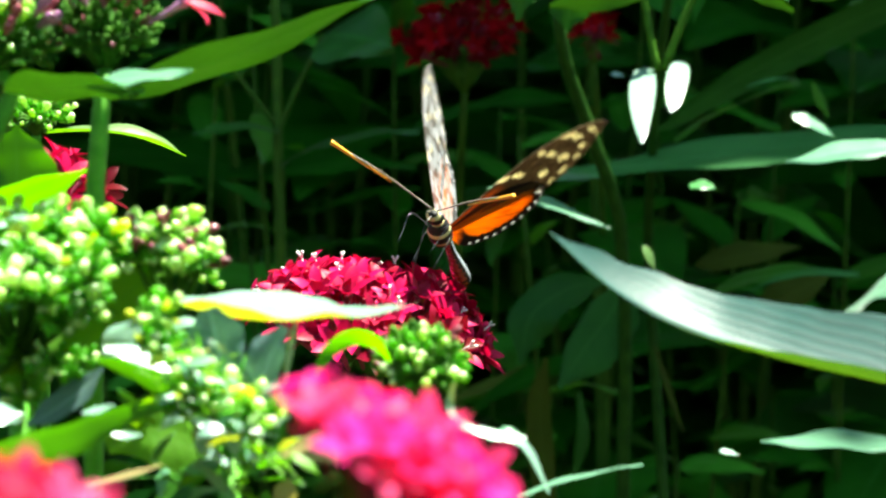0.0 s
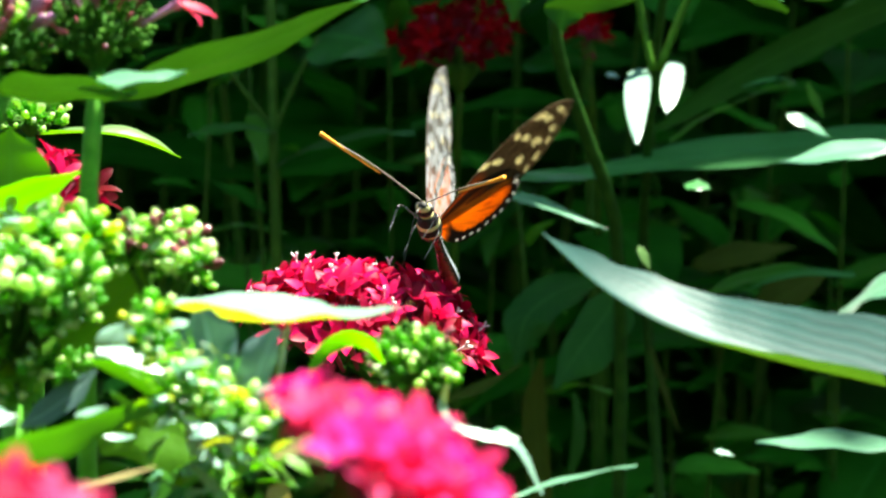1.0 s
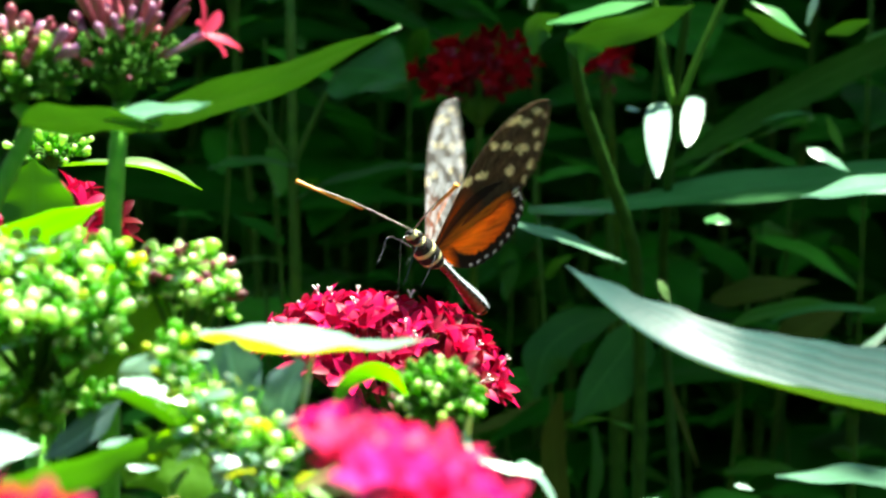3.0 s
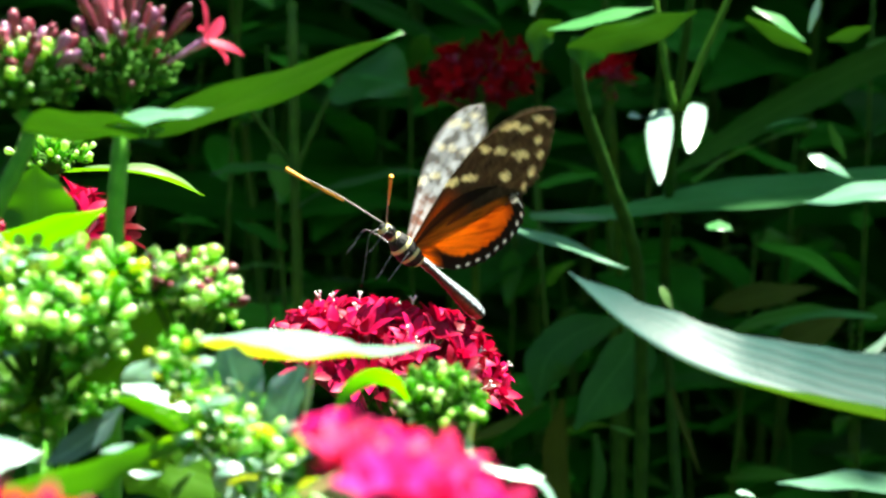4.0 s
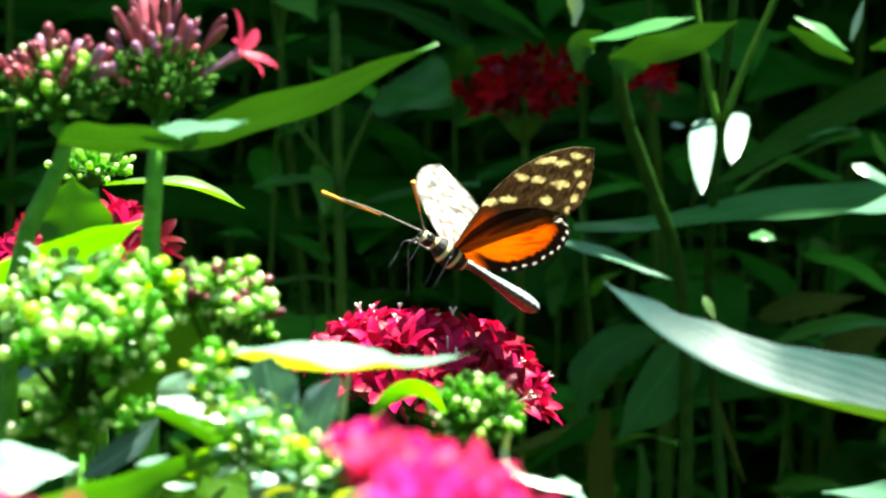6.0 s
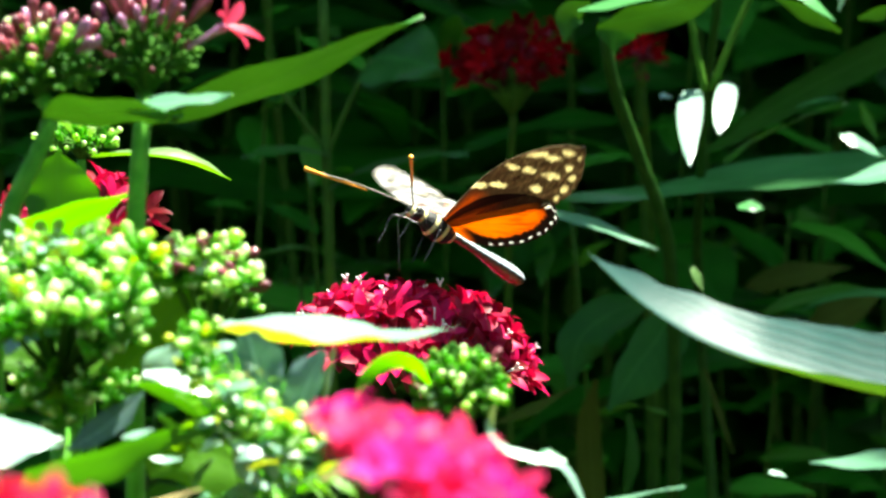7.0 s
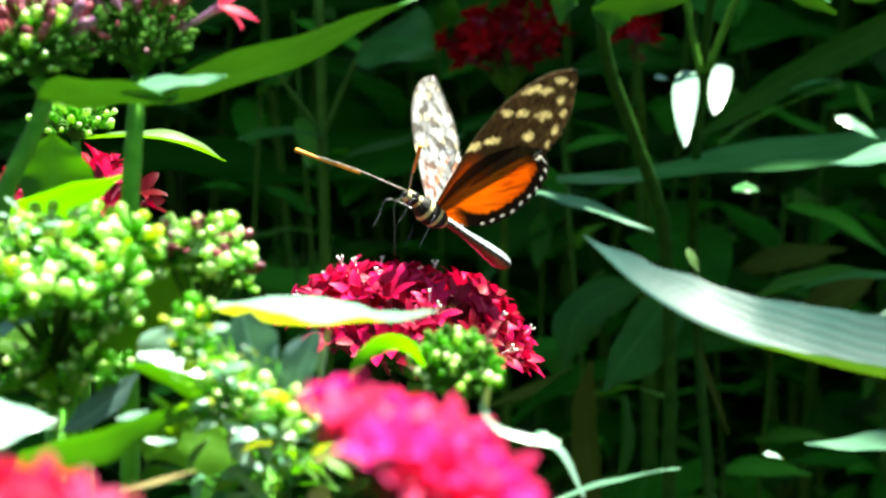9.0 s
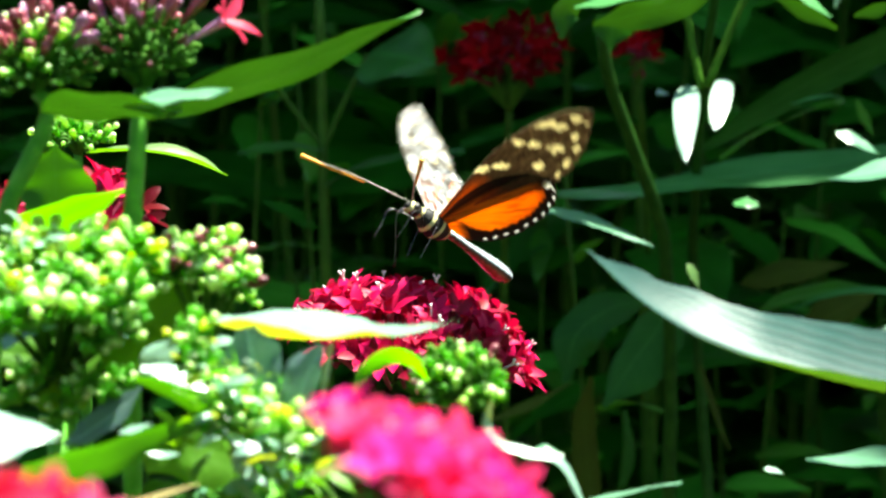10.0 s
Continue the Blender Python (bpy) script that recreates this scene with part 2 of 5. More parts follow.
def blade(bm, length, width, arch=0.0, fold=0.15, wave=0.03, twist=0.0, n=18, m=4, belly=0.7, seed=0, droop=0.35, lip=0.0, sag=0.0, point=1.15):
    """A leaf blade along x, its face up: lens-shaped, drawn out to a tip, with a gutter along the midrib and an uneven rim."""
    uv = bm.loops.layers.uv.verify()
    rnd = random.Random(seed)
    p1, p2 = rnd.uniform(0, 6), rnd.uniform(0, 6)
    peak = (belly / (belly + point)) ** belly * (point / (belly + point)) ** point
    grid = []
    for i in range(n + 1):
        s = i / n
        w = max(width / 2 * (s ** belly * (1 - s) ** point / peak), width * 0.012)
        row = []
        a = twist * s
        for j in range(-m, m + 1):
            v = j / m
            y = w * v
            z = fold * abs(y) - fold * droop * width * v * v + lip * width * max(0.0, v - 0.75) * max(0.0, 0.65 - s)
            z += wave * width * abs(v) ** 1.5 * math.sin(s * 13 + (p1 if v > 0 else p2))
            z += 0.003 * width * math.cos((s - 0.17 * abs(v)) * 69) * abs(v)
            # one half opens out towards the tip
            hang = sag * min(1.0, max(0.0, (s - 0.38) / 0.25))
            over = min(0.0, y)
            y, z = y - over + over * math.cos(hang), z + over * math.sin(hang)
            y, z = y * math.cos(a) - z * math.sin(a), y * math.sin(a) + z * math.cos(a)
            row.append((bm.verts.new((s * length, y, z + arch * length * 4 * s * (1 - s))), (s, 0.5 + v / 2)))
        grid.append(row)
    for u, w in zip(grid, grid[1:]):
        for k in range(2 * m):
            four = (u[k], w[k], w[k + 1], u[k + 1])
            f = bm.faces.new([q[0] for q in four])
            for lp, q in zip(f.loops, four):
                lp[uv].uv = q[1]


def aim(base, tip, up):
    """A pose at base with x towards tip and z as near to up as can be."""
    x = (Vector(tip) - Vector(base)).normalized()
    z = Vector(up)
    z = (z - x * z.dot(x)).normalized()
    y = z.cross(x)
    m = Matrix((x, y, z)).transposed().to_4x4()
    m.translation = base
    return m


def along(values, s):
    """The value at s from 0 to 1 along an even list."""
    k = min(int(s * (len(values) - 1)), len(values) - 2)
    f = s * (len(values) - 1) - k
    f = f * f * (3 - 2 * f)
    return values[k] * (1 - f) + values[k + 1] * f


def bent_leaf(plant, spine, ups, left, right, rise=(20, 20), mat=None, label="", n=26, m=4, ripple=0.04, bow=-0.22, name="leaf"):
    """A leaf whose midrib runs along the spine and whose halves (widths in mm) rise by their own angles (degrees)."""
    global leaf_count
    leaf_count += 1
    o = Vector(spine[0])
    line = spline([Vector(p) - o for p in spine], n)
    ups = [Vector(u).normalized() for u in ups] * (2 if len(ups) == 1 else 1)
    rnd = random.Random(leaf_count)
    p1, p2 = rnd.uniform(0, 6), rnd.uniform(0, 6)
    bm = bmesh.new()
    uv = bm.loops.layers.uv.verify()
    grid = []
    for i, q in enumerate(line):
        t = i / n
        x = (line[min(i + 1, n)] - line[max(i - 1, 0)]).normalized()
        z = along(ups, t)
        z = (z - x * z.dot(x)).normalized()
        y = z.cross(x)
        row = []
        for j in range(-m, m + 1):
            v = j / m
            wide, a = (along(left, t), radians(along(rise[0], t) if isinstance(rise[0], tuple) else rise[0])) if v > 0 else (along(right, t), radians(along(rise[1], t) if isinstance(rise[1], tuple) else rise[1]))
            w = max(wide, 0.12) * 0.001 * abs(v)
            sgn = 1 if v > 0 else -1
            lift = bow * w * abs(v) + ripple * wide * 0.001 * abs(v) ** 1.5 * math.sin(t * 12 + (p1 if v > 0 else p2))
            row.append((bm.verts.new(q + y * (sgn * w * math.cos(a)) + z * (w * math.sin(a) + lift)), (t, 0.5 + v / 2)))
        grid.append(row)
    for u, w in zip(grid, grid[1:]):
        for k in range(2 * m):
            four = (u[k], w[k], w[k + 1], u[k + 1])
            f = bm.faces.new([q[0] for q in four])
            for lp, q in zip(f.loops, four):
                lp[uv].uv = q[1]
    return part(name, bm, mat or LEAF, plant, label, Matrix.Translation(o))


leaf_count = 0


def leaf(plant, base, tip, width, up=(0, 0, 1), arch=0.03, fold=0.2, mat=None, label="", wave=0.03, twist=0.0, belly=0.7, droop=0.35, lip=0.0, sag=0.0, point=1.15):
    global leaf_count
    leaf_count += 1
    bm = bmesh.new()
    blade(bm, (Vector(tip) - Vector(base)).length, width, arch, fold, wave, twist, belly=belly, seed=leaf_count, droop=droop, lip=lip, sag=sag, point=point)
    return part("leaf", bm, mat or LEAF, plant, label, aim(base, tip, up))


def stem(plant, points, r0, r1, n=14, mat=None):
    o = Vector(points[0])
    bm = bmesh.new()
    tube(bm, [Vector(p) - o for p in points], r0, r1, n, 9)
    return part("stem", bm, mat or STEM, plant, "", Matrix.Translation(o))


def plant(base, label, category="flower plant", name="pentas_plant"):
    ob = new(name)
    ob.empty_display_size = 0.02
    ob.location = (base[0], base[1], 0)
    WORLD[ob] = Matrix.Translation(ob.location)
    return tagged(ob, label, category, "flowering plants in the bed")


# ---- flowers ----
def petal(bm, turn, length, width, rise, slot=0):
    n = 6
    rows = []
    for i in range(n + 1):
        s = i / n
        w = width / 2 * max(math.sin(math.pi * min(1, (s * 0.86 + 0.14) ** 0.9)) ** 0.9, 0.03)
        r = 0.0006 + s * length
        z = rise * s * length - 0.22 * length * s * s * s + 0.0004
        row = []
        for v in (-1, 0, 1):
            x, y = r, w * v
            zz = z + 0.25 * abs(v) * w
            row.append(bm.verts.new((x * math.cos(turn) - y * math.sin(turn), x * math.sin(turn) + y * math.cos(turn), zz)))
        rows.append(row)
    for a, b in zip(rows, rows[1:]):
        for k in range(2):
            bm.faces.new((a[k], b[k], b[k + 1], a[k + 1])).material_index = slot


def floret_mesh(petals, tube_mat, style=True, length=0.0052, width=0.0030, rise=0.25, depth=0.012):
    """A star of five petals on a narrow tube, with a forked white style."""
    bm = bmesh.new()
    for k in range(5):
        petal(bm, 2 * math.pi * k / 5, length, width, rise + 0.1 * math.sin(k * 2.1))
    lathe(bm, [(0.00045, -depth), (0.0006, -depth * 0.5), (0.0008, -0.002), (0.0012, 0.0002)], 7, 1)
    if style:
        tube(bm, [(0, 0, -0.001), (0.0001, 0, 0.0020), (0.0003, 0, 0.0036)], 0.00025, 0.00025, 4, 5, 2)
        tube(bm, [(0.0003, 0, 0.0034), (0.0006, 0.0002, 0.0043), (0.0011, 0.0002, 0.0049)], 0.00025, 0.0003, 4, 5, 2)
        tube(bm, [(0.0003, 0, 0.0034), (0, 0, 0.0044), (-0.0004, 0, 0.0051)], 0.00025, 0.0003, 4, 5, 2)
    return mesh_of("floret", bm, petals, tube_mat, STYLE)


def bud_mesh(tip, cup, length=0.0046, girth=0.0012):
    """A closed bud, swollen towards its tip, in a toothed cup."""
    bm = bmesh.new()
    lathe(bm, [(girth * 0.45, -0.001), (girth * 0.55, length * 0.3), (girth * 0.95, length * 0.62), (girth, length * 0.78), (girth * 0.7, length * 0.93), (girth * 0.15, length)], 12, 0, 0.16)
    lathe(bm, [(girth * 0.3, -0.0035), (girth * 0.8, -0.0022), (girth * 0.9, -0.0006), (girth * 0.75, 0.0004)], 8, 1)
    for k in range(5):
        a = 2 * math.pi * k / 5
        d = Vector((math.cos(a), math.sin(a), 0))
        tube(bm, [d * girth * 0.8 + Vector((0, 0, -0.001)), d * girth * 1.5 + Vector((0, 0, 0.0006)), d * girth * 1.7 + Vector((0, 0, 0.0018))], 0.00045, 0.0001, 3, 4, 1)
    return mesh_of("bud", bm, tip, cup)


F_RED = floret_mesh(RED, TUBE, True, 0.0053, 0.0028, 0.6)
F_RED_PLAIN = floret_mesh(RED, TUBE, False, 0.0053, 0.0028, 0.85)
F_DARK = floret_mesh(RED_DARK, TUBE, False, 0.0050, 0.0030, 0.9)
F_PINK = floret_mesh(PINK, TUBE, False, 0.0072, 0.0048, 0.9)
F_BLUSH = floret_mesh(BLUSH, TUBE, False, 0.0076, 0.0046, 1.1)
F_HOT = floret_mesh(HOT, TUBE, False, 0.0070, 0.0046, 0.9)
F_SCARLET = floret_mesh(SCARLET, TUBE, False, 0.0058, 0.0034)
F_ROSE = floret_mesh(ROSE, MAUVE_BUD, False, 0.0074, 0.0027, 0.6, 0.009)
B_GREEN = bud_mesh(GREEN_BUD, CALYX)
B_DEEP = bud_mesh(CALYX, CALYX, 0.0042, 0.0012)
B_DUSK = bud_mesh(CALYX_DARK, CALYX_DARK, 0.0042, 0.0012)
B_SUNLIT = bud_mesh(SUNLIT_BUD, CALYX, 0.0042, 0.0013)
B_YELLOW = bud_mesh(YELLOW_BUD, CALYX, 0.0050, 0.0011)
B_ROSE = bud_mesh(ROSE_BUD, CALYX_DARK, 0.0058, 0.0011)
B_MAUVE = bud_mesh(MAUVE_BUD, CALYX_DARK, 0.0070, 0.0012)
B_TALL = bud_mesh(ROSE_BUD, CALYX_DARK, 0.0135, 0.0011)


def flower_head(p, centre, radius, height, count, choose, foot, reach=1.7, label="", lean=(0, 0, 1), seed=1, size=1.0, drop=0.012, rough=0.7):
    """A domed head: a fan of thin stalks from the foot, each with a floret or a bud. choose gives the mesh by the fraction of the way from crown to rim."""
    rnd = random.Random(seed)
    centre, foot = Vector(centre), Vector(foot)
    tilt = Vector((0, 0, 1)).rotation_difference(Vector(lean)).to_matrix()
    spots = []
    for i in range(count):
        q = (i + 0.5) / count
        th = math.acos(1 - q * (1 - math.cos(reach))) + rnd.uniform(-0.06, 0.06)
        fi = i * 2.39996 + rnd.uniform(-0.25, 0.25)
        k = rnd.uniform(1 - 0.16 * rough, 1 + 0.1 * rough)
        d = Vector((math.sin(th) * math.cos(fi), math.sin(th) * math.sin(fi), math.cos(th)))
        spots.append((centre + tilt @ Vector((d.x * radius * k, d.y * radius * k, d.z * height * k)), (tilt @ Vector((d.x, d.y, d.z * 0.9 + 0.35)) + Vector((rnd.uniform(-0.25, 0.25), rnd.uniform(-0.25, 0.25), rnd.uniform(-0.1, 0.25)))).normalized(), th / reach))
    bm = bmesh.new()
    for pos, d, q in spots:
        tube(bm, [Vector((0, 0, 0)), (pos - foot) * 0.45 + Vector((0, 0, 0.002)), pos - d * drop - foot], 0.0007, 0.0005, 4, 5)
    head = part("flower_head", bm, CALYX_DARK, p, label, Matrix.Translation(foot))
    for pos, d, q in spots:
        me, name, s = choose(q, rnd)
        m = Matrix.Translation(pos) @ d.to_track_quat("Z", "Y").to_matrix().to_4x4() @ Matrix.Rotation(rnd.uniform(0, 6.28), 4, "Z") @ Matrix.Scale(s * size * rnd.uniform(0.8, 1.2), 4)
        piece(name, me, head, m)
    return head


def red_florets(q, rnd):
    return (F_RED if rnd.random() < 0.24 else F_RED_PLAIN), "floret", 1.0


def dark_florets(q, rnd):
    return F_DARK, "floret", 1.0


def pink_florets(q, rnd):
    r = rnd.random()
    return (F_BLUSH if r < 0.25 else F_HOT if r < 0.40 else F_PINK), "floret", 1.0


def scarlet_florets(q, rnd):
    return (F_SCARLET if rnd.random() < 0.85 else F_BLUSH), "floret", 1.0


def pale_buds(q, rnd):
    # lit and deeper bud copies mixed to give highlights and dark gaps
    r = rnd.random() - 0.25 * q
    return (B_SUNLIT if r > 0.48 else B_YELLOW if r > 0.30 else B_GREEN if r > 0.12 else B_DEEP), "bud", rnd.choice((0.7, 1.0, 1.5)) if r > 0.2 else 0.9


def low_buds(q, rnd):
    return (B_DEEP if rnd.random() < 0.45 else B_SUNLIT if rnd.random() < 0.6 else B_GREEN), "bud", rnd.choice((0.8, 1.2))


def tight_buds(q, rnd):
    return (B_DUSK if rnd.random() < 0.4 else B_DEEP if rnd.random() < 0.55 else B_SUNLIT if rnd.random() < 0.8 else B_ROSE), "bud", rnd.choice((0.8, 1.2))


def spray_buds(q, rnd):
    return (B_DEEP if rnd.random() < 0.3 else B_YELLOW if rnd.random() < 0.3 else B_SUNLIT), "bud", rnd.choice((0.8, 1.2))


def rosy_buds(q, rnd):
    return ((B_ROSE if rnd.random() < 0.55 else B_MAUVE if rnd.random() < 0.6 else B_SUNLIT) if q < 0.6 else B_DUSK if rnd.random() < 0.75 else B_GREEN), "bud", rnd.uniform(0.8, 1.3) if q < 0.6 else rnd.uniform(0.45, 0.75)


def tall_buds(q, rnd):
    return ((B_TALL if rnd.random() < 0.45 else B_MAUVE if rnd.random() < 0.6 else B_ROSE) if q < 0.45 else B_DUSK if rnd.random() < 0.85 else B_ROSE), "bud", rnd.uniform(0.8, 1.3) if q < 0.45 else rnd.uniform(0.5, 0.8)


def mixed_buds(q, rnd):
    return (B_ROSE if rnd.random() < 0.14 else B_SUNLIT if rnd.random() < 0.5 else B_GREEN), "bud", rnd.choice((0.8, 1.2))


# ---- ground and closing foliage ----
def build_ground():
    bm = bmesh.new()
    bmesh.ops.create_grid(bm, x_segments=60, y_segments=60, size=30)
    for v in bm.verts:
        v.co.z = 0.02 * noise.noise(v.co * 0.7) - 0.02
    tagged(new("ground", mesh_of("ground", bm, SOIL)), "dark damp soil of the flower bed", "soil", kind="structure")


def scatter(bm, rnd, count, box, size, flat=0.0, keep=None):
    (x0, x1), (y0, y1), (z0, z1) = box
    uv = bm.loops.layers.uv.verify()
    for i in range(count):
        o = Vector((rnd.uniform(x0, x1), rnd.uniform(y0, y1), rnd.uniform(z0, z1)))
        d = Vector((rnd.gauss(0, 1), rnd.gauss(0, 1), rnd.gauss(-0.2, 0.6))).normalized()
        up = Vector((rnd.gauss(0, 0.5), rnd.gauss(-0.3, 0.5), 1 + flat))
        m = aim(o, o + d, up)
        ln = size * rnd.uniform(0.6, 1.4)
        pts = [(0, 0, 0), (0.3, 0.2, 0.03), (0.65, 0.17, 0.02), (1, 0, -0.1), (0.65, -0.17, 0.02), (0.3, -0.2, 0.03)]
        if keep and not keep([m @ (Vector(q) * ln) for q in pts]):
            continue
        vs = [bm.verts.new(m @ (Vector(q) * ln)) for q in pts]
        mid = bm.verts.new(m @ (Vector((0.5, 0, -0.02)) * ln))
        for k in range(6):
            f = bm.faces.new((vs[k], vs[(k + 1) % 6], mid))
            for lp in f.loops:
                q = pts[vs.index(lp.vert)] if lp.vert in vs else (0.5, 0, 0)
                lp[uv].uv = (q[0], 0.5 + q[1] * 2)


def build_hedge():
    rnd = random.Random(5)
    bm = bmesh.new()
    scatter(bm, rnd, 8000, ((-0.5, 0.5), (0.82, 1.0), (0.3, 1.15)), 0.085)
    scatter(bm, rnd, 5000, ((-1.6, 1.6), (0.95, 1.5), (0.0, 1.7)), 0.10)
    tagged(new("background_foliage", mesh_of("background_foliage", bm, LEAF_DEEP)), "dense green foliage closing the bed behind, darkened for shade", "foliage", kind="stuff")
    # unseen hedge behind and beside the camera, added to hold back skylight
    bm = bmesh.new()
    scatter(bm, rnd, 5000, ((-3.0, 3.0), (-3.0, -2.3), (0.0, 2.6)), 0.16)
    scatter(bm, rnd, 2500, ((-2.9, -2.3), (-3.0, 2.0), (0.0, 2.4)), 0.16)
    scatter(bm, rnd, 2500, ((2.3, 2.9), (-3.0, 2.0), (0.0, 2.4)), 0.16)
    tagged(new("surrounding_hedge", mesh_of("surrounding_hedge", bm, LEAF_DEEP)), "unseen tall hedge added to hold back skylight", "hedge", kind="stuff")


def build_unseen_tree():
    # out of view; added only to keep sun off the back of the bed
    t = plant((1.1, 2.6), "unseen leafy tree added to shade the back of the bed", "tree", "unseen_shade_tree")
    del t["group"]
    bm = bmesh.new()
    tube(bm, [(0, 0, 0), (0.03, -0.02, 0.9), (-0.05, -0.05, 1.9), (-0.1, -0.1, 2.6)], 0.11, 0.05, 14, 12)
    part("trunk", bm, BARK, t, "", WORLD[t])
    for a, r in ((-2.6, 1.2), (-1.9, 1.0), (-0.6, 0.9), (2.4, 1.3), (0.9, 1.0)):
        bm = bmesh.new()
        tube(bm, [(0, 0, 1.8), (math.cos(a) * r * 0.5, math.sin(a) * r * 0.5, 2.3), (math.cos(a) * r, math.sin(a) * r, 2.55)], 0.045, 0.012, 10, 8)
        part("limb", bm, BARK, t, "", WORLD[t])
    rnd = random.Random(11)
    bm = bmesh.new()
    slope = TO_SUN / TO_SUN.z
    # holes left in the crown so that sun falls on chosen leaves
    gaps = [((0.0720, 0.2829, 0.7129), 0.014), ((0.0825, 0.2835, 0.7183), 0.012), ((0.1249, 0.2665, 0.6999), 0.014), ((0.1222, 0.2971, 0.7050), 0.004), ((0.0462, 0.2648, 0.6838), 0.026), ((0.1104, 0.2764, 0.7497), 0.003), ((0.0909, 0.2853, 0.6876), 0.004), ((0.0740, 0.2632, 0.6688), 0.003), ((0.0955, 0.2076, 0.6185), 0.003),
            ((0.1180, 0.2790, 0.7534), 0.006), ((0.1083, 0.2830, 0.7481), 0.008), ((0.1287, 0.2850, 0.7466), 0.006), ((0.0344, 0.2900, 0.7585), 0.006), ((0.0539, 0.2730, 0.7467), 0.022)]

    def open_sky(points):
        return all(math.hypot(q.x - g[0] - slope.x * (q.z - g[2]), q.y - g[1] - slope.y * (q.z - g[2])) > r + 0.02 for q in points for g, r in gaps)

    # an uneven crown; its ragged near rim lets the sun reach the front of the bed
    for i in range(220):
        x, y, z = rnd.uniform(-1.0, 2.7), rnd.uniform(CROWN_RIM + 0.4, 3.4), 2.35 + rnd.uniform(0, 0.7)
        scatter(bm, rnd, 46, ((x - 0.2, x + 0.2), (y - 0.17, y + 0.17), (z - 0.1, z + 0.1)), 0.11, 1.0, open_sky)
    for i in range(210):
        z = 2.35 + rnd.uniform(0, 0.25)
        x, y = rnd.uniform(-0.1, 1.35), rnd.uniform(CROWN_RIM, 1.25) + slope.y * (z - 2.35)
        scatter(bm, rnd, 42, ((x - 0.1, x + 0.1), (y - 0.08, y + 0.08), (z - 0.05, z + 0.05)), 0.07, 1.0, open_sky)
    part("crown", bm, LEAF_DEEP, t)


CROWN_RIM = 0.42
build_ground()
build_hedge()
build_unseen_tree()


# ---- the flower that is visited ----
def build_visited_flower():
    c, foot = (-0.0083, 0.0074, 0.6748), (-0.0068, 0.0115, 0.6658)
    p = plant((0.0, 0.03), "pentas plant with a domed head of crimson florets")
    flower_head(p, c, 0.0290, 0.0166, 116, red_florets, foot, 1.42, "domed head of open crimson star florets", (0.18, -0.08, 1), 3, 1.0)
    stem(p, [(0.0, 0.03, 0), (0.0, 0.03, 0.4), foot], 0.0035, 0.0022)
    for dx, tipx, w in ((-1, -0.07, 0.03), (1, 0.08, 0.03)):
        leaf(p, (foot[0], foot[1], 0.60), (foot[0] + tipx, foot[1] + 0.03, 0.585), w, (0, -0.1, 1), 0.05)


def build_leaning_leaf():
    """The long waxy blade that reaches in beside the flower."""
    p = plant((0.13, -0.20), "pentas shoot with long waxy blue-green leaves")
    node = (0.0986, -0.2610, 0.7040)
    stem(p, [(0.13, -0.20, 0), (0.125, -0.22, 0.4), node, (node[0] + 0.002, node[1], node[2] + 0.05)], 0.003, 0.002)
    bent_leaf(p, [(0.0996, -0.2620, 0.6992), (0.0878, -0.2600, 0.7018), (0.0760, -0.2580, 0.7042), (0.0663, -0.2560, 0.7066), (0.0565, -0.2540, 0.7093), (0.0467, -0.2520, 0.7134), (0.0369, -0.2500, 0.7198), (0.0273, -0.2480, 0.7288)], [(0.10, 0, 1)], (2.4, 2.4, 2.0, 1.0, 0.3, 0.2, 0.3, 0.15),
              (14, 13.6, 11.6, 10.8, 10.6, 10.2, 6.0, 0.15), ((58, 58, 58, 50, 20, 10, 10, 10), (47, 47, 45, 41, 36, 32, 30, 30)), LEAF_SILVER, "long pointed leaf with a pale waxy face", 44, 6, 0.03, 0.16)
    leaf(p, (0.1034, -0.2441, 0.7213), (0.0849, -0.2352, 0.7107), 0.018, (0.0, -0.25, 1), 0.04, 0.15, LEAF_WAXY)


def cymes(p, spots, foot, choose, reach, size, label, seed, buds=(9, 14), radius=0.0030):
    """A loose compound head: small knots of buds on short stalks, with dark gaps between them."""
    rnd = random.Random(seed)
    foot = Vector(foot)
    bm = bmesh.new()
    for c in spots:
        e = Vector(c) - foot
        tube(bm, [(0, 0, 0), e * 0.5 + Vector((0, 0.002, -0.001)), e * 0.9], 0.0009, 0.0006, 6, 6)
    head = part("flower_head", bm, CALYX_DARK, p, label, Matrix.Translation(foot))
    for c in spots:
        c = Vector(c)
        count = rnd.randint(*buds)
        for i in range(count):
            th = math.acos(1 - (i + 0.5) / count * (1 - math.cos(reach))) + rnd.uniform(-0.2, 0.2)
            fi = i * 2.39996 + rnd.uniform(-0.5, 0.5)
            d = Vector((math.sin(th) * math.cos(fi), math.sin(th) * math.sin(fi) - 0.15, math.cos(th))).normalized()
            me, name, k = choose(th / reach, rnd)
            m = Matrix.Translation(c + d * radius * rnd.uniform(0.55, 1.25)) @ d.to_track_quat("Z", "Y").to_matrix().to_4x4() @ Matrix.Rotation(rnd.uniform(0, 6.28), 4, "Z") @ Matrix.Diagonal((rnd.uniform(0.7, 1.3), rnd.uniform(0.7, 1.3), rnd.uniform(0.65, 1.15), 1)) @ Matrix.Scale(k * size * rnd.uniform(0.75, 1.25), 4)
            piece(name, me, head, m)
    return head


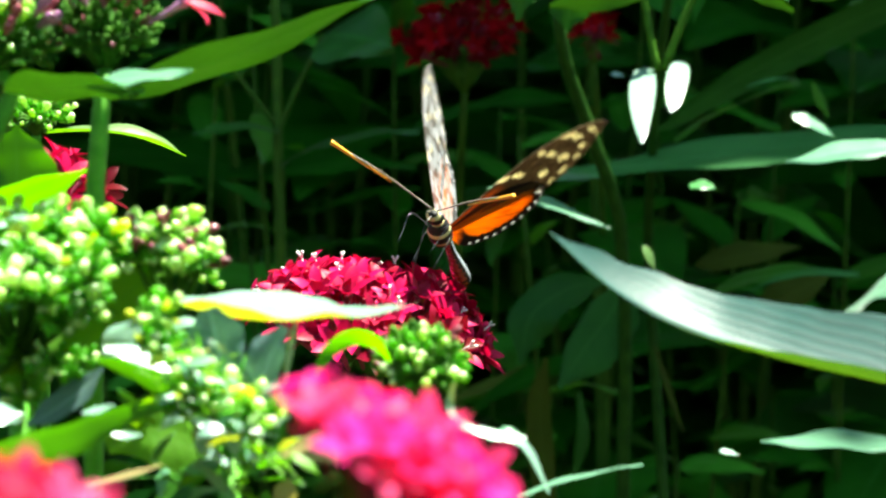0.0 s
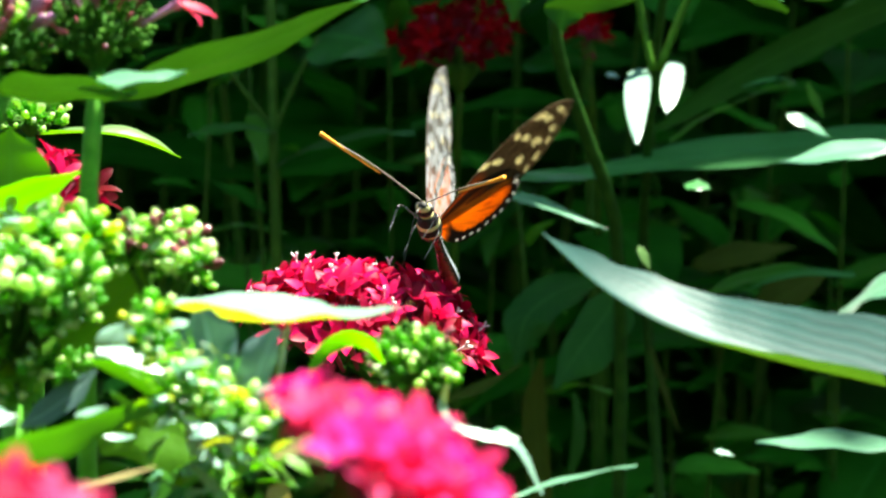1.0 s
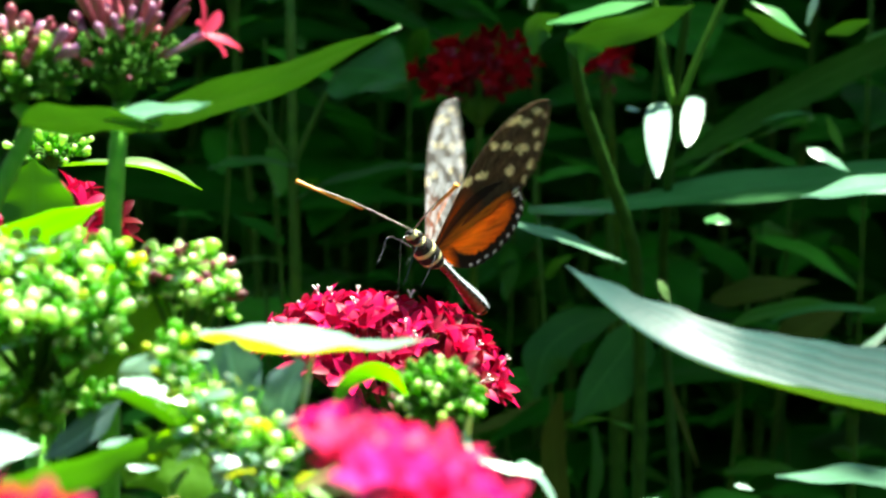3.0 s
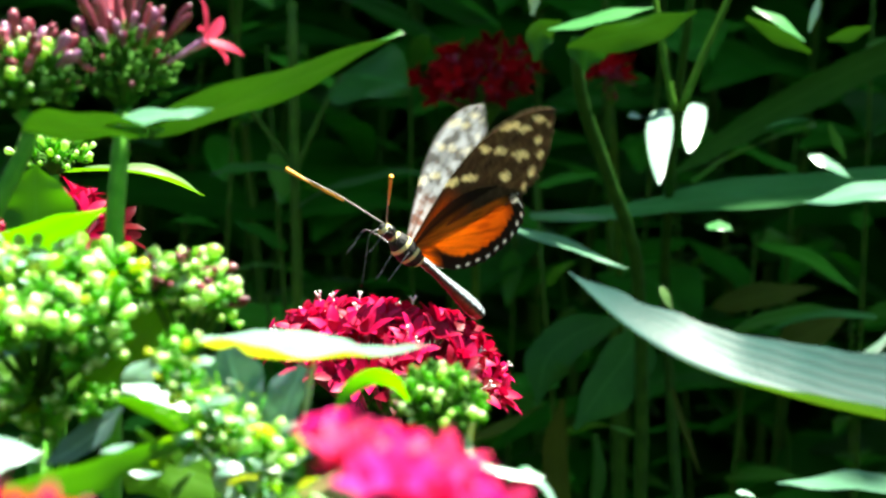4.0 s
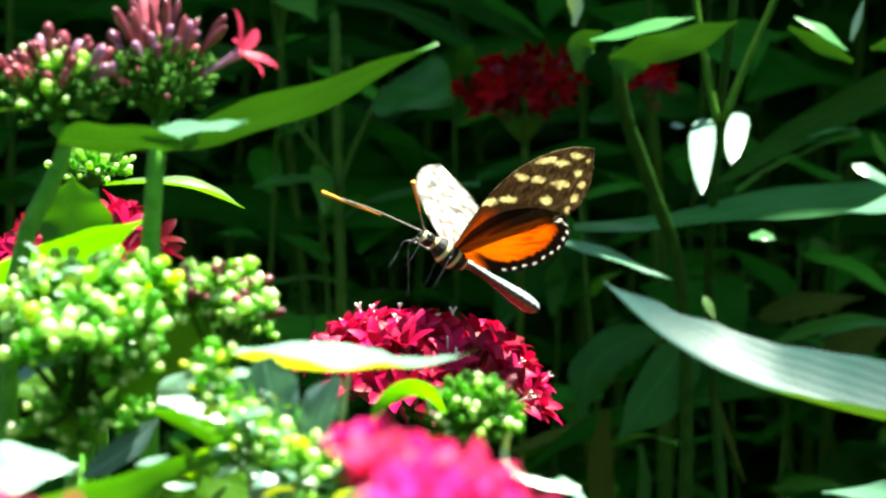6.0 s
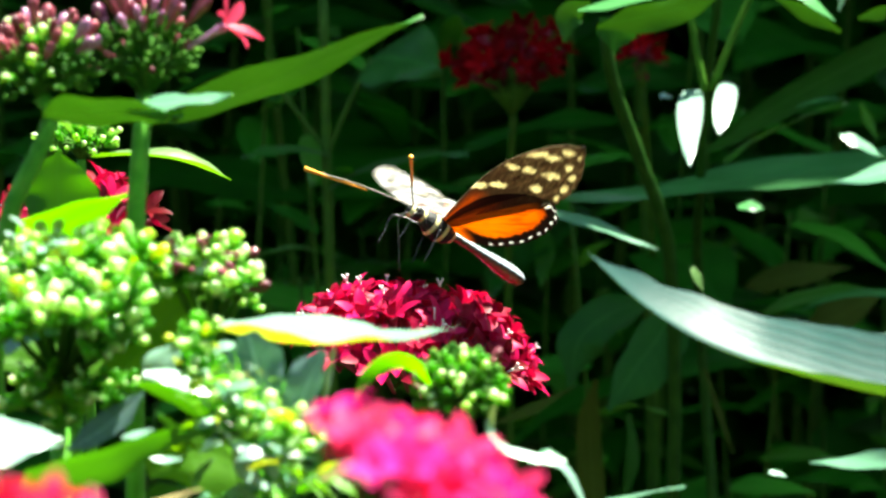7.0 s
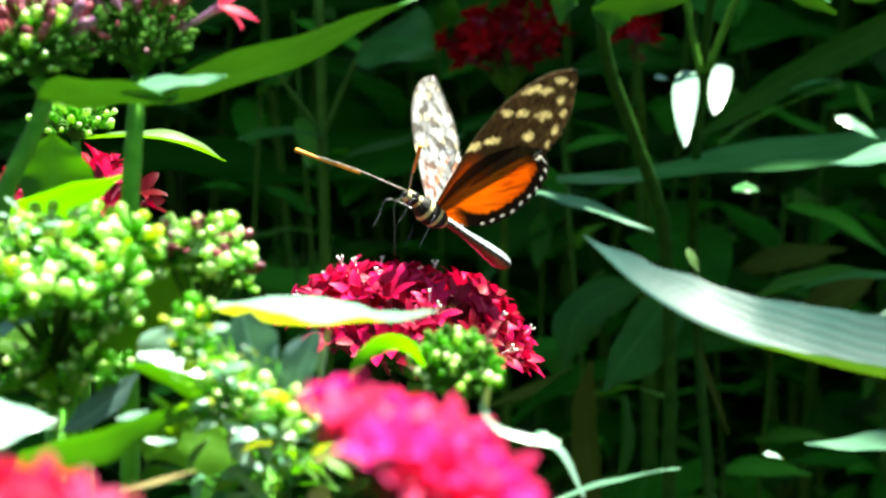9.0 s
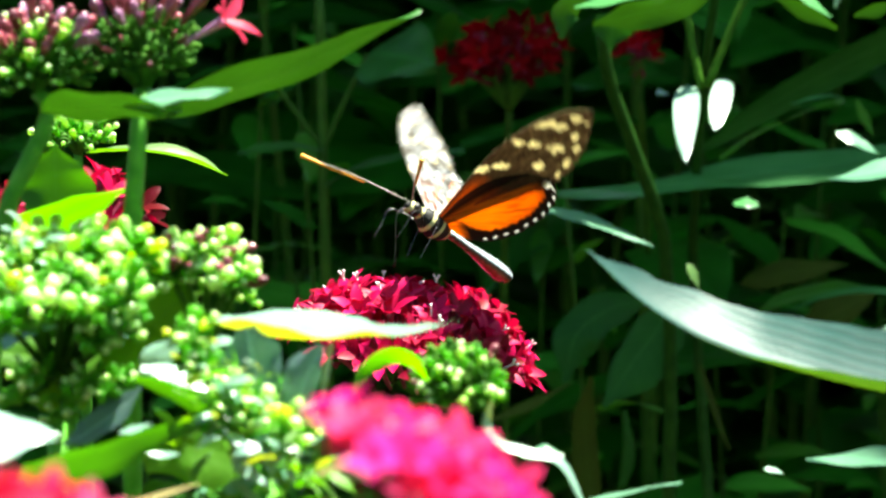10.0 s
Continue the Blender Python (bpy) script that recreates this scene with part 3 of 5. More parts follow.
def build_front_bud_plant():
    """Crowded heads of pale buds with their leaves."""
    p = plant((-0.07, -0.27), "pentas plant with crowded heads of pale green buds")
    f1, f2, f3 = (-0.0769, -0.2357, 0.7027), (-0.0470, -0.2353, 0.7089), (-0.0344, -0.2550, 0.6872)
    stem(p, [(-0.07, -0.27, 0), (-0.072, -0.26, 0.4), f1], 0.004, 0.002)
    stem(p, [(-0.07, -0.27, 0), (-0.05, -0.25, 0.4), f2], 0.004, 0.002)
    stem(p, [(-0.07, -0.27, 0), (-0.04, -0.27, 0.4), f3], 0.004, 0.002)
    cymes(p, [(-0.0842, -0.2520, 0.7255), (-0.0801, -0.2620, 0.7281), (-0.0780, -0.2440, 0.7271), (-0.0729, -0.2520, 0.7284),
             (-0.0682, -0.2620, 0.7298), (-0.0676, -0.2440, 0.7258), (-0.0749, -0.2520, 0.7253), (-0.0701, -0.2620, 0.7252),
             (-0.0689, -0.2440, 0.7244), (-0.0645, -0.2520, 0.7279), (-0.0592, -0.2620, 0.7287), (-0.0639, -0.2440, 0.7249),
             (-0.0596, -0.2520, 0.7259), (-0.0807, -0.2620, 0.7248), (-0.0590, -0.2440, 0.7215), (-0.0848, -0.2520, 0.7224)], f1, pale_buds, 1.7, 0.76, "crowded head of pale green buds", 5, (12, 17), 0.0036)
    cymes(p, [(-0.0776, -0.2760, 0.7235), (-0.0723, -0.2800, 0.7245), (-0.0635, -0.2760, 0.7250), (-0.0694, -0.2800, 0.7253),
             (-0.0812, -0.2760, 0.7227)], f1, pale_buds, 1.6, 0.80, "middle tier of yellow-green buds", 8, (9, 13), 0.0028)
    cymes(p, [(-0.0772, -0.2860, 0.7206), (-0.0722, -0.2820, 0.7207), (-0.0676, -0.2860, 0.7195), (-0.0647, -0.2820, 0.7169),
             (-0.0613, -0.2860, 0.7165), (-0.0594, -0.2820, 0.7191), (-0.0814, -0.2860, 0.7176), (-0.0658, -0.2820, 0.7135),
             (-0.0602, -0.2860, 0.7229)], f1, low_buds, 1.6, 0.80, "lower tier of green buds", 9, (9, 13), 0.0028)
    cymes(p, [(-0.0776, -0.2620, 0.7058), (-0.0718, -0.2700, 0.7025), (-0.0689, -0.2620, 0.7034), (-0.0647, -0.2700, 0.7029),
             (-0.0620, -0.2620, 0.7040), (-0.0813, -0.2700, 0.7020), (-0.0731, -0.2620, 0.6968), (-0.0802, -0.2700, 0.7068)], f1, low_buds, 1.7, 0.62, "sparse buds under the head", 10, (5, 8), 0.0026)
    cymes(p, [(-0.0505, -0.2360, 0.7263), (-0.0469, -0.2420, 0.7278), (-0.0435, -0.2280, 0.7263), (-0.0556, -0.2360, 0.7254),
             (-0.0516, -0.2420, 0.7247), (-0.0470, -0.2280, 0.7227), (-0.0421, -0.2360, 0.7236), (-0.0401, -0.2420, 0.7218),
             (-0.0413, -0.2280, 0.7171), (-0.0444, -0.2360, 0.7195), (-0.0536, -0.2420, 0.7224), (-0.0493, -0.2280, 0.7202)], f2, mixed_buds, 1.7, 0.72, "small head of pale green and rosy buds", 6, (11, 15), 0.0029)
    cymes(p, [(-0.0479, -0.3000, 0.7178), (-0.0449, -0.3040, 0.7189), (-0.0471, -0.2960, 0.7125), (-0.0437, -0.3000, 0.7117),
             (-0.0403, -0.3040, 0.7082), (-0.0403, -0.2960, 0.7046), (-0.0359, -0.3000, 0.7037), (-0.0374, -0.3040, 0.7022),
             (-0.0321, -0.2960, 0.7038), (-0.0328, -0.3000, 0.7020), (-0.0290, -0.3040, 0.7001), (-0.0261, -0.2960, 0.6998),
             (-0.0410, -0.3000, 0.7017), (-0.0348, -0.3040, 0.7001), (-0.0309, -0.2960, 0.6964), (-0.0380, -0.3000, 0.7054)], f3, spray_buds, 1.9, 0.72, "loose spray of sunlit and yellow-green buds", 60, (6, 8), 0.0025)
    y = LEAF_YOUNG
    bent_leaf(p, [(-0.0444, -0.2680, 0.7166), (-0.0380, -0.2733, 0.7156), (-0.0303, -0.2787, 0.7150), (-0.0222, -0.2840, 0.7154), (-0.0152, -0.2893, 0.7168), (-0.0078, -0.2947, 0.7175), (0.0023, -0.3000, 0.7210)], [(0, 0, 1)],
              (4.0, 10.5, 11.5, 10.6, 6.0, 5.4, 0.2), (0.6, 4.0, 3.4, 1.0, 1.4, 0.3, 0.2), ((34, 36, 34, 34, 30, 26, 10), (62, 62, 60, 40, 60, 10, 10)), LEAF_SUNLIT, "pale sunlit leaf with a yellow-green underside", 34, 4, 0.05)
    bent_leaf(p, [(-0.0494, -0.2700, 0.7171), (-0.0515, -0.2700, 0.7133), (-0.0552, -0.2700, 0.7099), (-0.0580, -0.2700, 0.7059)], [(0.35, -0.7, 1)], (0.3, 2.0, 3.4, 1.4), (0.3, 1.6, 3.4, 1.4), (12, 12), LEAF_SUNLIT, "sunlit bent leaf")
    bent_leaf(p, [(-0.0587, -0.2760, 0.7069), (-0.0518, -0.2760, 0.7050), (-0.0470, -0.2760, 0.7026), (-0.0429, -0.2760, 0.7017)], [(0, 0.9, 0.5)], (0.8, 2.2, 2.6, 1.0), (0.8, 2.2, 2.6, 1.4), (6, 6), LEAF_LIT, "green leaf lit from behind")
    bent_leaf(p, [(-0.0576, -0.2790, 0.7093), (-0.0527, -0.2790, 0.7086), (-0.0479, -0.2790, 0.7065), (-0.0419, -0.2790, 0.7050)], [(0, -0.6, 1)], (1.0, 2.8, 1.8, 0.4), (1.0, 2.4, 1.6, 0.4), (10, 10), LEAF_SUNLIT, "sunlit upper half of a folded leaf")
    bent_leaf(p, [(-0.0728, -0.2720, 0.6936), (-0.0683, -0.2720, 0.6960), (-0.0629, -0.2720, 0.7000), (-0.0581, -0.2720, 0.7047)], [(-0.3, -1, 0.5)], (0.4, 3.0, 3.4, 0.4), (0.4, 2.4, 2.8, 0.4), (16, 16), LEAF_DUSK, "dull blue-grey leaf")
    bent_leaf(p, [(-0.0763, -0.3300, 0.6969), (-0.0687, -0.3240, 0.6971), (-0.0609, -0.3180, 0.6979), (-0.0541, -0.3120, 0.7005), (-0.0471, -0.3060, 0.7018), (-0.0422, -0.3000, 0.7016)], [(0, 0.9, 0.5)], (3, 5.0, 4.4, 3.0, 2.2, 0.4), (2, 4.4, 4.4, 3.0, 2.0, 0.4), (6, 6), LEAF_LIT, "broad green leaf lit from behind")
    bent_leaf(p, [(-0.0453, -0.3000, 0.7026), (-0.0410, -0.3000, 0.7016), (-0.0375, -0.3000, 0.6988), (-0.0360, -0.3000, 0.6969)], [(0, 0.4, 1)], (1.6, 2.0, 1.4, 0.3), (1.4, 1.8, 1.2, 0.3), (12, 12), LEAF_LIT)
    leaf(p, (-0.0931, -0.3069, 0.6971), (-0.0706, -0.3065, 0.7008), 0.018, (0, -0.45, 1), 0.05, 0.2, LEAF_SUNLIT)
    bent_leaf(p, [(-0.0344, -0.2900, 0.7040), (-0.0350, -0.2900, 0.7083), (-0.0361, -0.2900, 0.7131), (-0.0375, -0.2900, 0.7183)], [(-0.1, -1, 0.5)], (1.0, 6.0, 6.8, 2.0), (1.0, 4.6, 5.6, 2.0), (16, 16), LEAF_DUSK, "grey-green leaf with pale veins, folded at the rim", ripple=0.10)
    bent_leaf(p, [(-0.0283, -0.2980, 0.7000), (-0.0276, -0.2980, 0.7046), (-0.0257, -0.2980, 0.7104), (-0.0226, -0.2980, 0.7157)], [(0.3, -1, 0.5)], (0.8, 4.0, 4.4, 1.6), (0.8, 3.0, 2.6, 0.6), (14, 22), LEAF_DUSK, "grey-green leaf with pale veins", ripple=0.10)
    bent_leaf(p, [(-0.0210, -0.3020, 0.7170), (-0.0219, -0.3020, 0.7125), (-0.0230, -0.3020, 0.7056)], [(0.8, -0.7, 0.5)], (0.5, 0.8, 0.3), (0.5, 0.8, 0.3), (5, 5), LEAF_SUNLIT, "sunlit rim of a folded leaf")
    bent_leaf(p, [(-0.0464, -0.2660, 0.7102), (-0.0432, -0.2660, 0.7122), (-0.0383, -0.2660, 0.7128)], [(0, -0.4, 1)], (0.4, 2.6, 0.3), (0.4, 1.4, 0.2), (20, 20), LEAF_SUNLIT)
    bent_leaf(p, [(-0.0463, -0.2280, 0.7207), (-0.0544, -0.2280, 0.7150), (-0.0612, -0.2280, 0.7077), (-0.0668, -0.2280, 0.6998)], [(0.1, -1, 0.35)], (2, 7.5, 8.5, 1.0), (2, 7.0, 7.5, 1.0), (16, 16), LEAF_BOUNCE, "broad leaf in the shade of the buds")
    bent_leaf(p, [(-0.0571, -0.2400, 0.7119), (-0.0671, -0.2400, 0.7086), (-0.0771, -0.2400, 0.7063), (-0.0871, -0.2400, 0.7075)], [(0, -0.9, 0.6)], (1, 5, 6, 3), (1, 5, 6, 3), (14, 14), LEAF_BOUNCE)
    bent_leaf(p, [(-0.0848, -0.2660, 0.7118), (-0.0804, -0.2660, 0.7144), (-0.0729, -0.2660, 0.7159)], [(0, -0.6, 1)], (2.2, 2.4, 0.3), (1.6, 1.6, 0.3), (14, 14), LEAF_WAXY)
    bent_leaf(p, [(-0.0587, -0.2520, 0.6868), (-0.0499, -0.2520, 0.6901), (-0.0389, -0.2520, 0.6868), (-0.0313, -0.2520, 0.6812)], [(0.1, -1, 0.4)], (2, 7, 7, 2), (2, 8, 7, 2), (14, 14), LEAF_BOUNCE)
    bent_leaf(p, [(-0.0701, -0.2450, 0.6981), (-0.0768, -0.2450, 0.7014), (-0.0845, -0.2450, 0.7025)], [(0, -1, 0.6)], (2, 6, 3), (2, 6, 3), (14, 14), LEAF_BOUNCE)
    bent_leaf(p, [(-0.0480, -0.2700, 0.6785), (-0.0426, -0.2700, 0.6826), (-0.0361, -0.2700, 0.6855)], [(0.1, -0.8, 0.7)], (1, 3.0, 0.6), (1, 2.4, 0.5), (14, 14), LEAF_FRESH)
    # turned-up rims and small blades, the sun put into their pale colour
    bent_leaf(p, [(-0.0420, -0.2900, 0.7006), (-0.0391, -0.2900, 0.6959), (-0.0385, -0.2900, 0.6923), (-0.0330, -0.2900, 0.6883)], [(-0.2, -0.7, 1)], (0.6, 2.2, 2.4, 0.6), (0.4, 1.4, 1.4, 0.3), (10, 10), LEAF_SUNLIT)
    bent_leaf(p, [(-0.0392, -0.2880, 0.6950), (-0.0345, -0.2880, 0.6946), (-0.0318, -0.2880, 0.6882)], [(0.1, -0.7, 1)], (0.8, 2.2, 0.6), (0.4, 1.4, 0.3), (10, 10), LEAF_SUNLIT)
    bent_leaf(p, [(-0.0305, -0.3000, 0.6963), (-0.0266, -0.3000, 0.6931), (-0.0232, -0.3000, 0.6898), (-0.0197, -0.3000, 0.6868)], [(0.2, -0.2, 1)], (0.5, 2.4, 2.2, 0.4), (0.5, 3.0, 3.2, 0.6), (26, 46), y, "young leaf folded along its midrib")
    bent_leaf(p, [(-0.0560, -0.2900, 0.6947), (-0.0533, -0.2900, 0.6942), (-0.0499, -0.2900, 0.6945)], [(0, -0.5, 1)], (0.4, 1.4, 0.3), (0.3, 1.0, 0.3), (14, 14), LEAF_SUNLIT)
    bent_leaf(p, [(-0.0605, -0.3000, 0.6999), (-0.0581, -0.3000, 0.7003), (-0.0546, -0.3000, 0.7014)], [(0, -0.5, 1)], (0.4, 1.4, 0.4), (0.3, 1.0, 0.3), (14, 14), LEAF_SUNLIT)
    bent_leaf(p, [(-0.0579, -0.3300, 0.6912), (-0.0510, -0.3300, 0.6928), (-0.0443, -0.3300, 0.6949)], [(0, -0.6, 1)], (0.3, 0.9, 0.2), (0.3, 0.7, 0.2), (10, 10), LEAF_STRAW, "narrow straw-coloured leaf")
    bent_leaf(p, [(-0.0232, -0.3100, 0.6934), (-0.0186, -0.3100, 0.6957), (-0.0137, -0.3100, 0.6994)], [(0.1, -0.8, 0.8)], (0.6, 1.8, 0.4), (0.5, 1.4, 0.4), (12, 12), LEAF_STRAW)
    bent_leaf(p, [(-0.0216, -0.3000, 0.6874), (-0.0228, -0.3000, 0.6853), (-0.0239, -0.3000, 0.6821)], [(0.5, -0.8, 0.6)], (1.0, 2.4, 1.0), (1.0, 2.4, 1.0), (12, 12), LEAF_STRAW)
    rnd = random.Random(40)
    for k in range(96):
        b = Vector((-0.0415, -0.3030, 0.7100)).lerp(Vector((-0.0264, -0.3060, 0.6957)), rnd.random()) + Vector((rnd.uniform(-0.006, 0.006), rnd.uniform(-0.010, 0.006), rnd.uniform(-0.008, 0.006)))
        d = Vector((rnd.uniform(-1, 1), rnd.uniform(-0.6, 0.3), rnd.uniform(-0.5, 0.9))).normalized() * rnd.uniform(0.003, 0.0070)
        leaf(p, b, b + d, d.length * rnd.uniform(0.3, 0.5), (rnd.uniform(-0.6, 0.6), rnd.uniform(-0.8, 0.6), 1), 0.08, 0.3, (y, LEAF_WAXY, LEAF_SUNLIT, LEAF_BOUNCE, LEAF_LIME, LEAF_SUNLIT)[k % 6])
    for k in range(40):
        b = Vector((-0.0520, -0.2750, 0.6934)).lerp(Vector((-0.0238, -0.2850, 0.6841)), rnd.random()) + Vector((0, rnd.uniform(-0.008, 0.008), rnd.uniform(-0.008, 0.008)))
        d = Vector((rnd.uniform(-1, 1), rnd.uniform(-0.6, 0.3), rnd.uniform(-0.7, 0.7))).normalized() * rnd.uniform(0.005, 0.012)
        leaf(p, b, b + d, d.length * rnd.uniform(0.3, 0.45), (rnd.uniform(-0.6, 0.6), rnd.uniform(-0.6, 0.8), 1), 0.08, 0.3, (LEAF_BOUNCE, LEAF, LEAF_LIT, LEAF_BOUNCE, LEAF_WAXY)[k % 5])
    for k in range(34):
        b = Vector((-0.0839, -0.2620, 0.7287)).lerp(Vector((-0.0590, -0.2620, 0.7276)), rnd.random()) + Vector((0, rnd.uniform(-0.012, 0.008), rnd.uniform(-0.008, 0.006)))
        d = Vector((rnd.uniform(-1, 1), rnd.uniform(-0.8, 0.2), rnd.uniform(-0.2, 0.8))).normalized() * rnd.uniform(0.003, 0.006)
        leaf(p, b, b + d, d.length * 0.5, (rnd.uniform(-0.4, 0.4), -0.4, 1), 0.08, 0.3, (y, LEAF_SUNLIT, LEAF_BOUNCE)[k % 3])
    # crescent of a young leaf under the buds
    bent_leaf(p, [(-0.0747, -0.2720, 0.7209), (-0.0702, -0.2720, 0.7183), (-0.0654, -0.2720, 0.7151), (-0.0600, -0.2720, 0.7142)], [(0, -0.3, 1)], (1.2, 3.6, 3.2, 0.6), (0.8, 2.6, 2.4, 0.5), (20, 30), LEAF_SUNLIT, "young yellow-green leaf under the buds")


def build_curled_bud_plant():
    """A small head of green buds under a curled leaf."""
    p = plant((0.01, -0.26), "pentas shoot with a small green bud head and a curled leaf")
    f = (0.0028, -0.2517, 0.6944)
    stem(p, [(0.01, -0.26, 0), (0.008, -0.26, 0.4), f], 0.003, 0.0018)
    flower_head(p, (0.0023, -0.2558, 0.7035), 0.0074, 0.0060, 120, tight_buds, f, 1.9, "small round head of green buds", (0.1, -0.3, 1), 9, 0.56, 0.003)
    bent_leaf(p, [(-0.0180, -0.2760, 0.7035), (-0.0155, -0.2735, 0.7081), (-0.0108, -0.2710, 0.7108), (-0.0067, -0.2685, 0.7097), (-0.0035, -0.2660, 0.7054)], [(-0.6, 0.8, 0.4), (0, 0.9, 0.6), (0.6, 0.8, 0.4)], (0.6, 1.9, 2.3, 1.9, 0.6), (0.6, 1.7, 2.1, 1.7, 0.5), (6, 6), LEAF_LIME, "curled bright green leaf")
    bent_leaf(p, [(0.0088, -0.2700, 0.7020), (0.0078, -0.2700, 0.6972), (0.0104, -0.2700, 0.6938), (0.0158, -0.2700, 0.6920), (0.0217, -0.2700, 0.6903), (0.0270, -0.2700, 0.6807)], [(0.6, -0.5, 0.8), (0, -0.5, 1), (0.6, -0.5, 0.8)], (0.6, 1.4, 1.6, 1.5, 1.3, 0.5), (0.6, 1.2, 1.4, 1.5, 1.2, 0.5), (16, 16), LEAF_SUNLIT, "narrow sunlit leaf curving down")
    bent_leaf(p, [(0.0159, -0.2620, 0.6896), (0.0189, -0.2620, 0.6909), (0.0226, -0.2620, 0.6900)], [(0, -0.3, 1)], (0.8, 2.6, 0.8), (0.8, 2.0, 0.6), (24, 24), LEAF_WAXY)
    leaf(p, (0.0219, -0.2389, 0.6753), (0.0476, -0.2184, 0.6788), 0.0045, (0, 0.1, 1), 0.02, 0.2, LEAF_WAXY)
    leaf(p, (-0.0167, -0.5005, 0.7218), (0.0046, -0.5060, 0.7168), 0.0036, (0, -0.15, 1), 0.07, 0.2, LEAF_DRY, "narrow withered bract")


def build_rosy_plant():
    """Two tall stems with rosy buds, one star already open."""
    p = plant((-0.085, -0.20), "pentas plant with rosy buds and one open star")
    n1, n2 = (-0.0788, -0.2209, 0.7542), (-0.0610, -0.2209, 0.7537)
    f1, f2 = (-0.0814, -0.2206, 0.7576), (-0.0608, -0.2156, 0.7573)
    stem(p, [(-0.085, -0.20, 0), (-0.088, -0.21, 0.45), (-0.0886, -0.2233, 0.7301), (-0.0833, -0.2220, 0.7436), n1, f1], 0.0026, 0.0018, 24)
    stem(p, [(-0.085, -0.20, 0), (-0.065, -0.20, 0.45), (-0.0625, -0.2232, 0.7301), (-0.0618, -0.2220, 0.7425), n2, f2], 0.0026, 0.0018, 24)
    flower_head(p, (-0.0810, -0.2201, 0.7632), 0.0095, 0.0080, 120, rosy_buds, f1, 2.0, "head of rosy and green buds", (0, -0.2, 1), 12, 0.74, 0.004, 1.6)
    h = flower_head(p, (-0.0606, -0.2148, 0.7652), 0.0100, 0.0078, 120, tall_buds, f2, 2.0, "head of tall mauve-pink buds", (0.05, -0.1, 1), 13, 0.72, 0.004, 1.6)
    d = Vector((0.80, -0.25, 0.50)).normalized()
    piece("floret", F_ROSE, h, Matrix.Translation((-0.0442, -0.2292, 0.7721)) @ d.to_track_quat("Z", "Y").to_matrix().to_4x4() @ Matrix.Rotation(0.4, 4, "Z"), "open rose-pink star floret")
    leaf(p, n2, (-0.0054, -0.1989, 0.7729), 0.0185, (-0.15, 0.55, 1), -0.04, 0.10, LEAF, "long arching green leaf", 0.03)
    leaf(p, (-0.0792, -0.2409, 0.7552), (-0.0511, -0.2508, 0.7568), 0.019, (0, 0.42, 1), 0.01, 0.15, LEAF, "", 0.03)
    leaf(p, (-0.0634, -0.2458, 0.7569), (-0.0417, -0.2504, 0.7603), 0.0085, (0, -0.3, 1), -0.01, 0.2, LEAF_WAXY, "", 0.04)
    leaf(p, (-0.1012, -0.2307, 0.7572), (-0.0893, -0.2004, 0.7593), 0.012, (0, 0.6, 1), 0.03, 0.2, LEAF)
    bent_leaf(p, [(-0.0815, -0.1780, 0.7292), (-0.0812, -0.1780, 0.7342), (-0.0814, -0.1780, 0.7389), (-0.0811, -0.1780, 0.7434)], [(0, 1, 0.35)], (6, 8.5, 6, 0.3), (6, 8, 5, 0.3), (6, 6), LEAF_LIT)
    bent_leaf(p, [(-0.0949, -0.2050, 0.7230), (-0.0857, -0.2050, 0.7275), (-0.0765, -0.2050, 0.7317), (-0.0650, -0.2050, 0.7365)], [(0, 1, 0.5)], (5, 6.0, 5.0, 0.4), (5, 4.6, 3.4, 0.4), (8, 8), LEAF_LIME, "bright translucent green leaf")


def build_left_red_plant():
    p = plant((-0.10, 0.07), "pentas plant with crimson florets behind the leaves")
    f = (-0.0970, 0.0746, 0.6936)
    stem(p, [(-0.10, 0.07, 0), (-0.095, 0.07, 0.4), f], 0.003, 0.002)
    flower_head(p, (-0.0963, 0.0655, 0.7040), 0.0190, 0.0100, 26, red_florets, f, 1.7, "head of crimson star florets", (0, -0.1, 1), 15)
    g = (-0.0905, 0.0173, 0.7251)
    stem(p, [(-0.095, 0.07, 0.4), (-0.09, 0.05, 0.6), g], 0.002, 0.0012)
    flower_head(p, (-0.0905, 0.0178, 0.7296), 0.0085, 0.0045, 36, mixed_buds, g, 1.8, "small head of green buds", (0, -0.2, 1), 16, 0.6, 0.003)
    bent_leaf(p, [(-0.0887, 0.0170, 0.7255), (-0.0772, 0.0170, 0.7260), (-0.0675, 0.0170, 0.7250), (-0.0597, 0.0170, 0.7225), (-0.0536, 0.0170, 0.7199)], [(0, 0, 1)], (0.8, 3.8, 6.2, 5.2, 0.3), (1.6, 1.2, 0.8, 2.0, 0.3), (34, 58), LEAF_YOUNG, "narrow sunlit leaf")


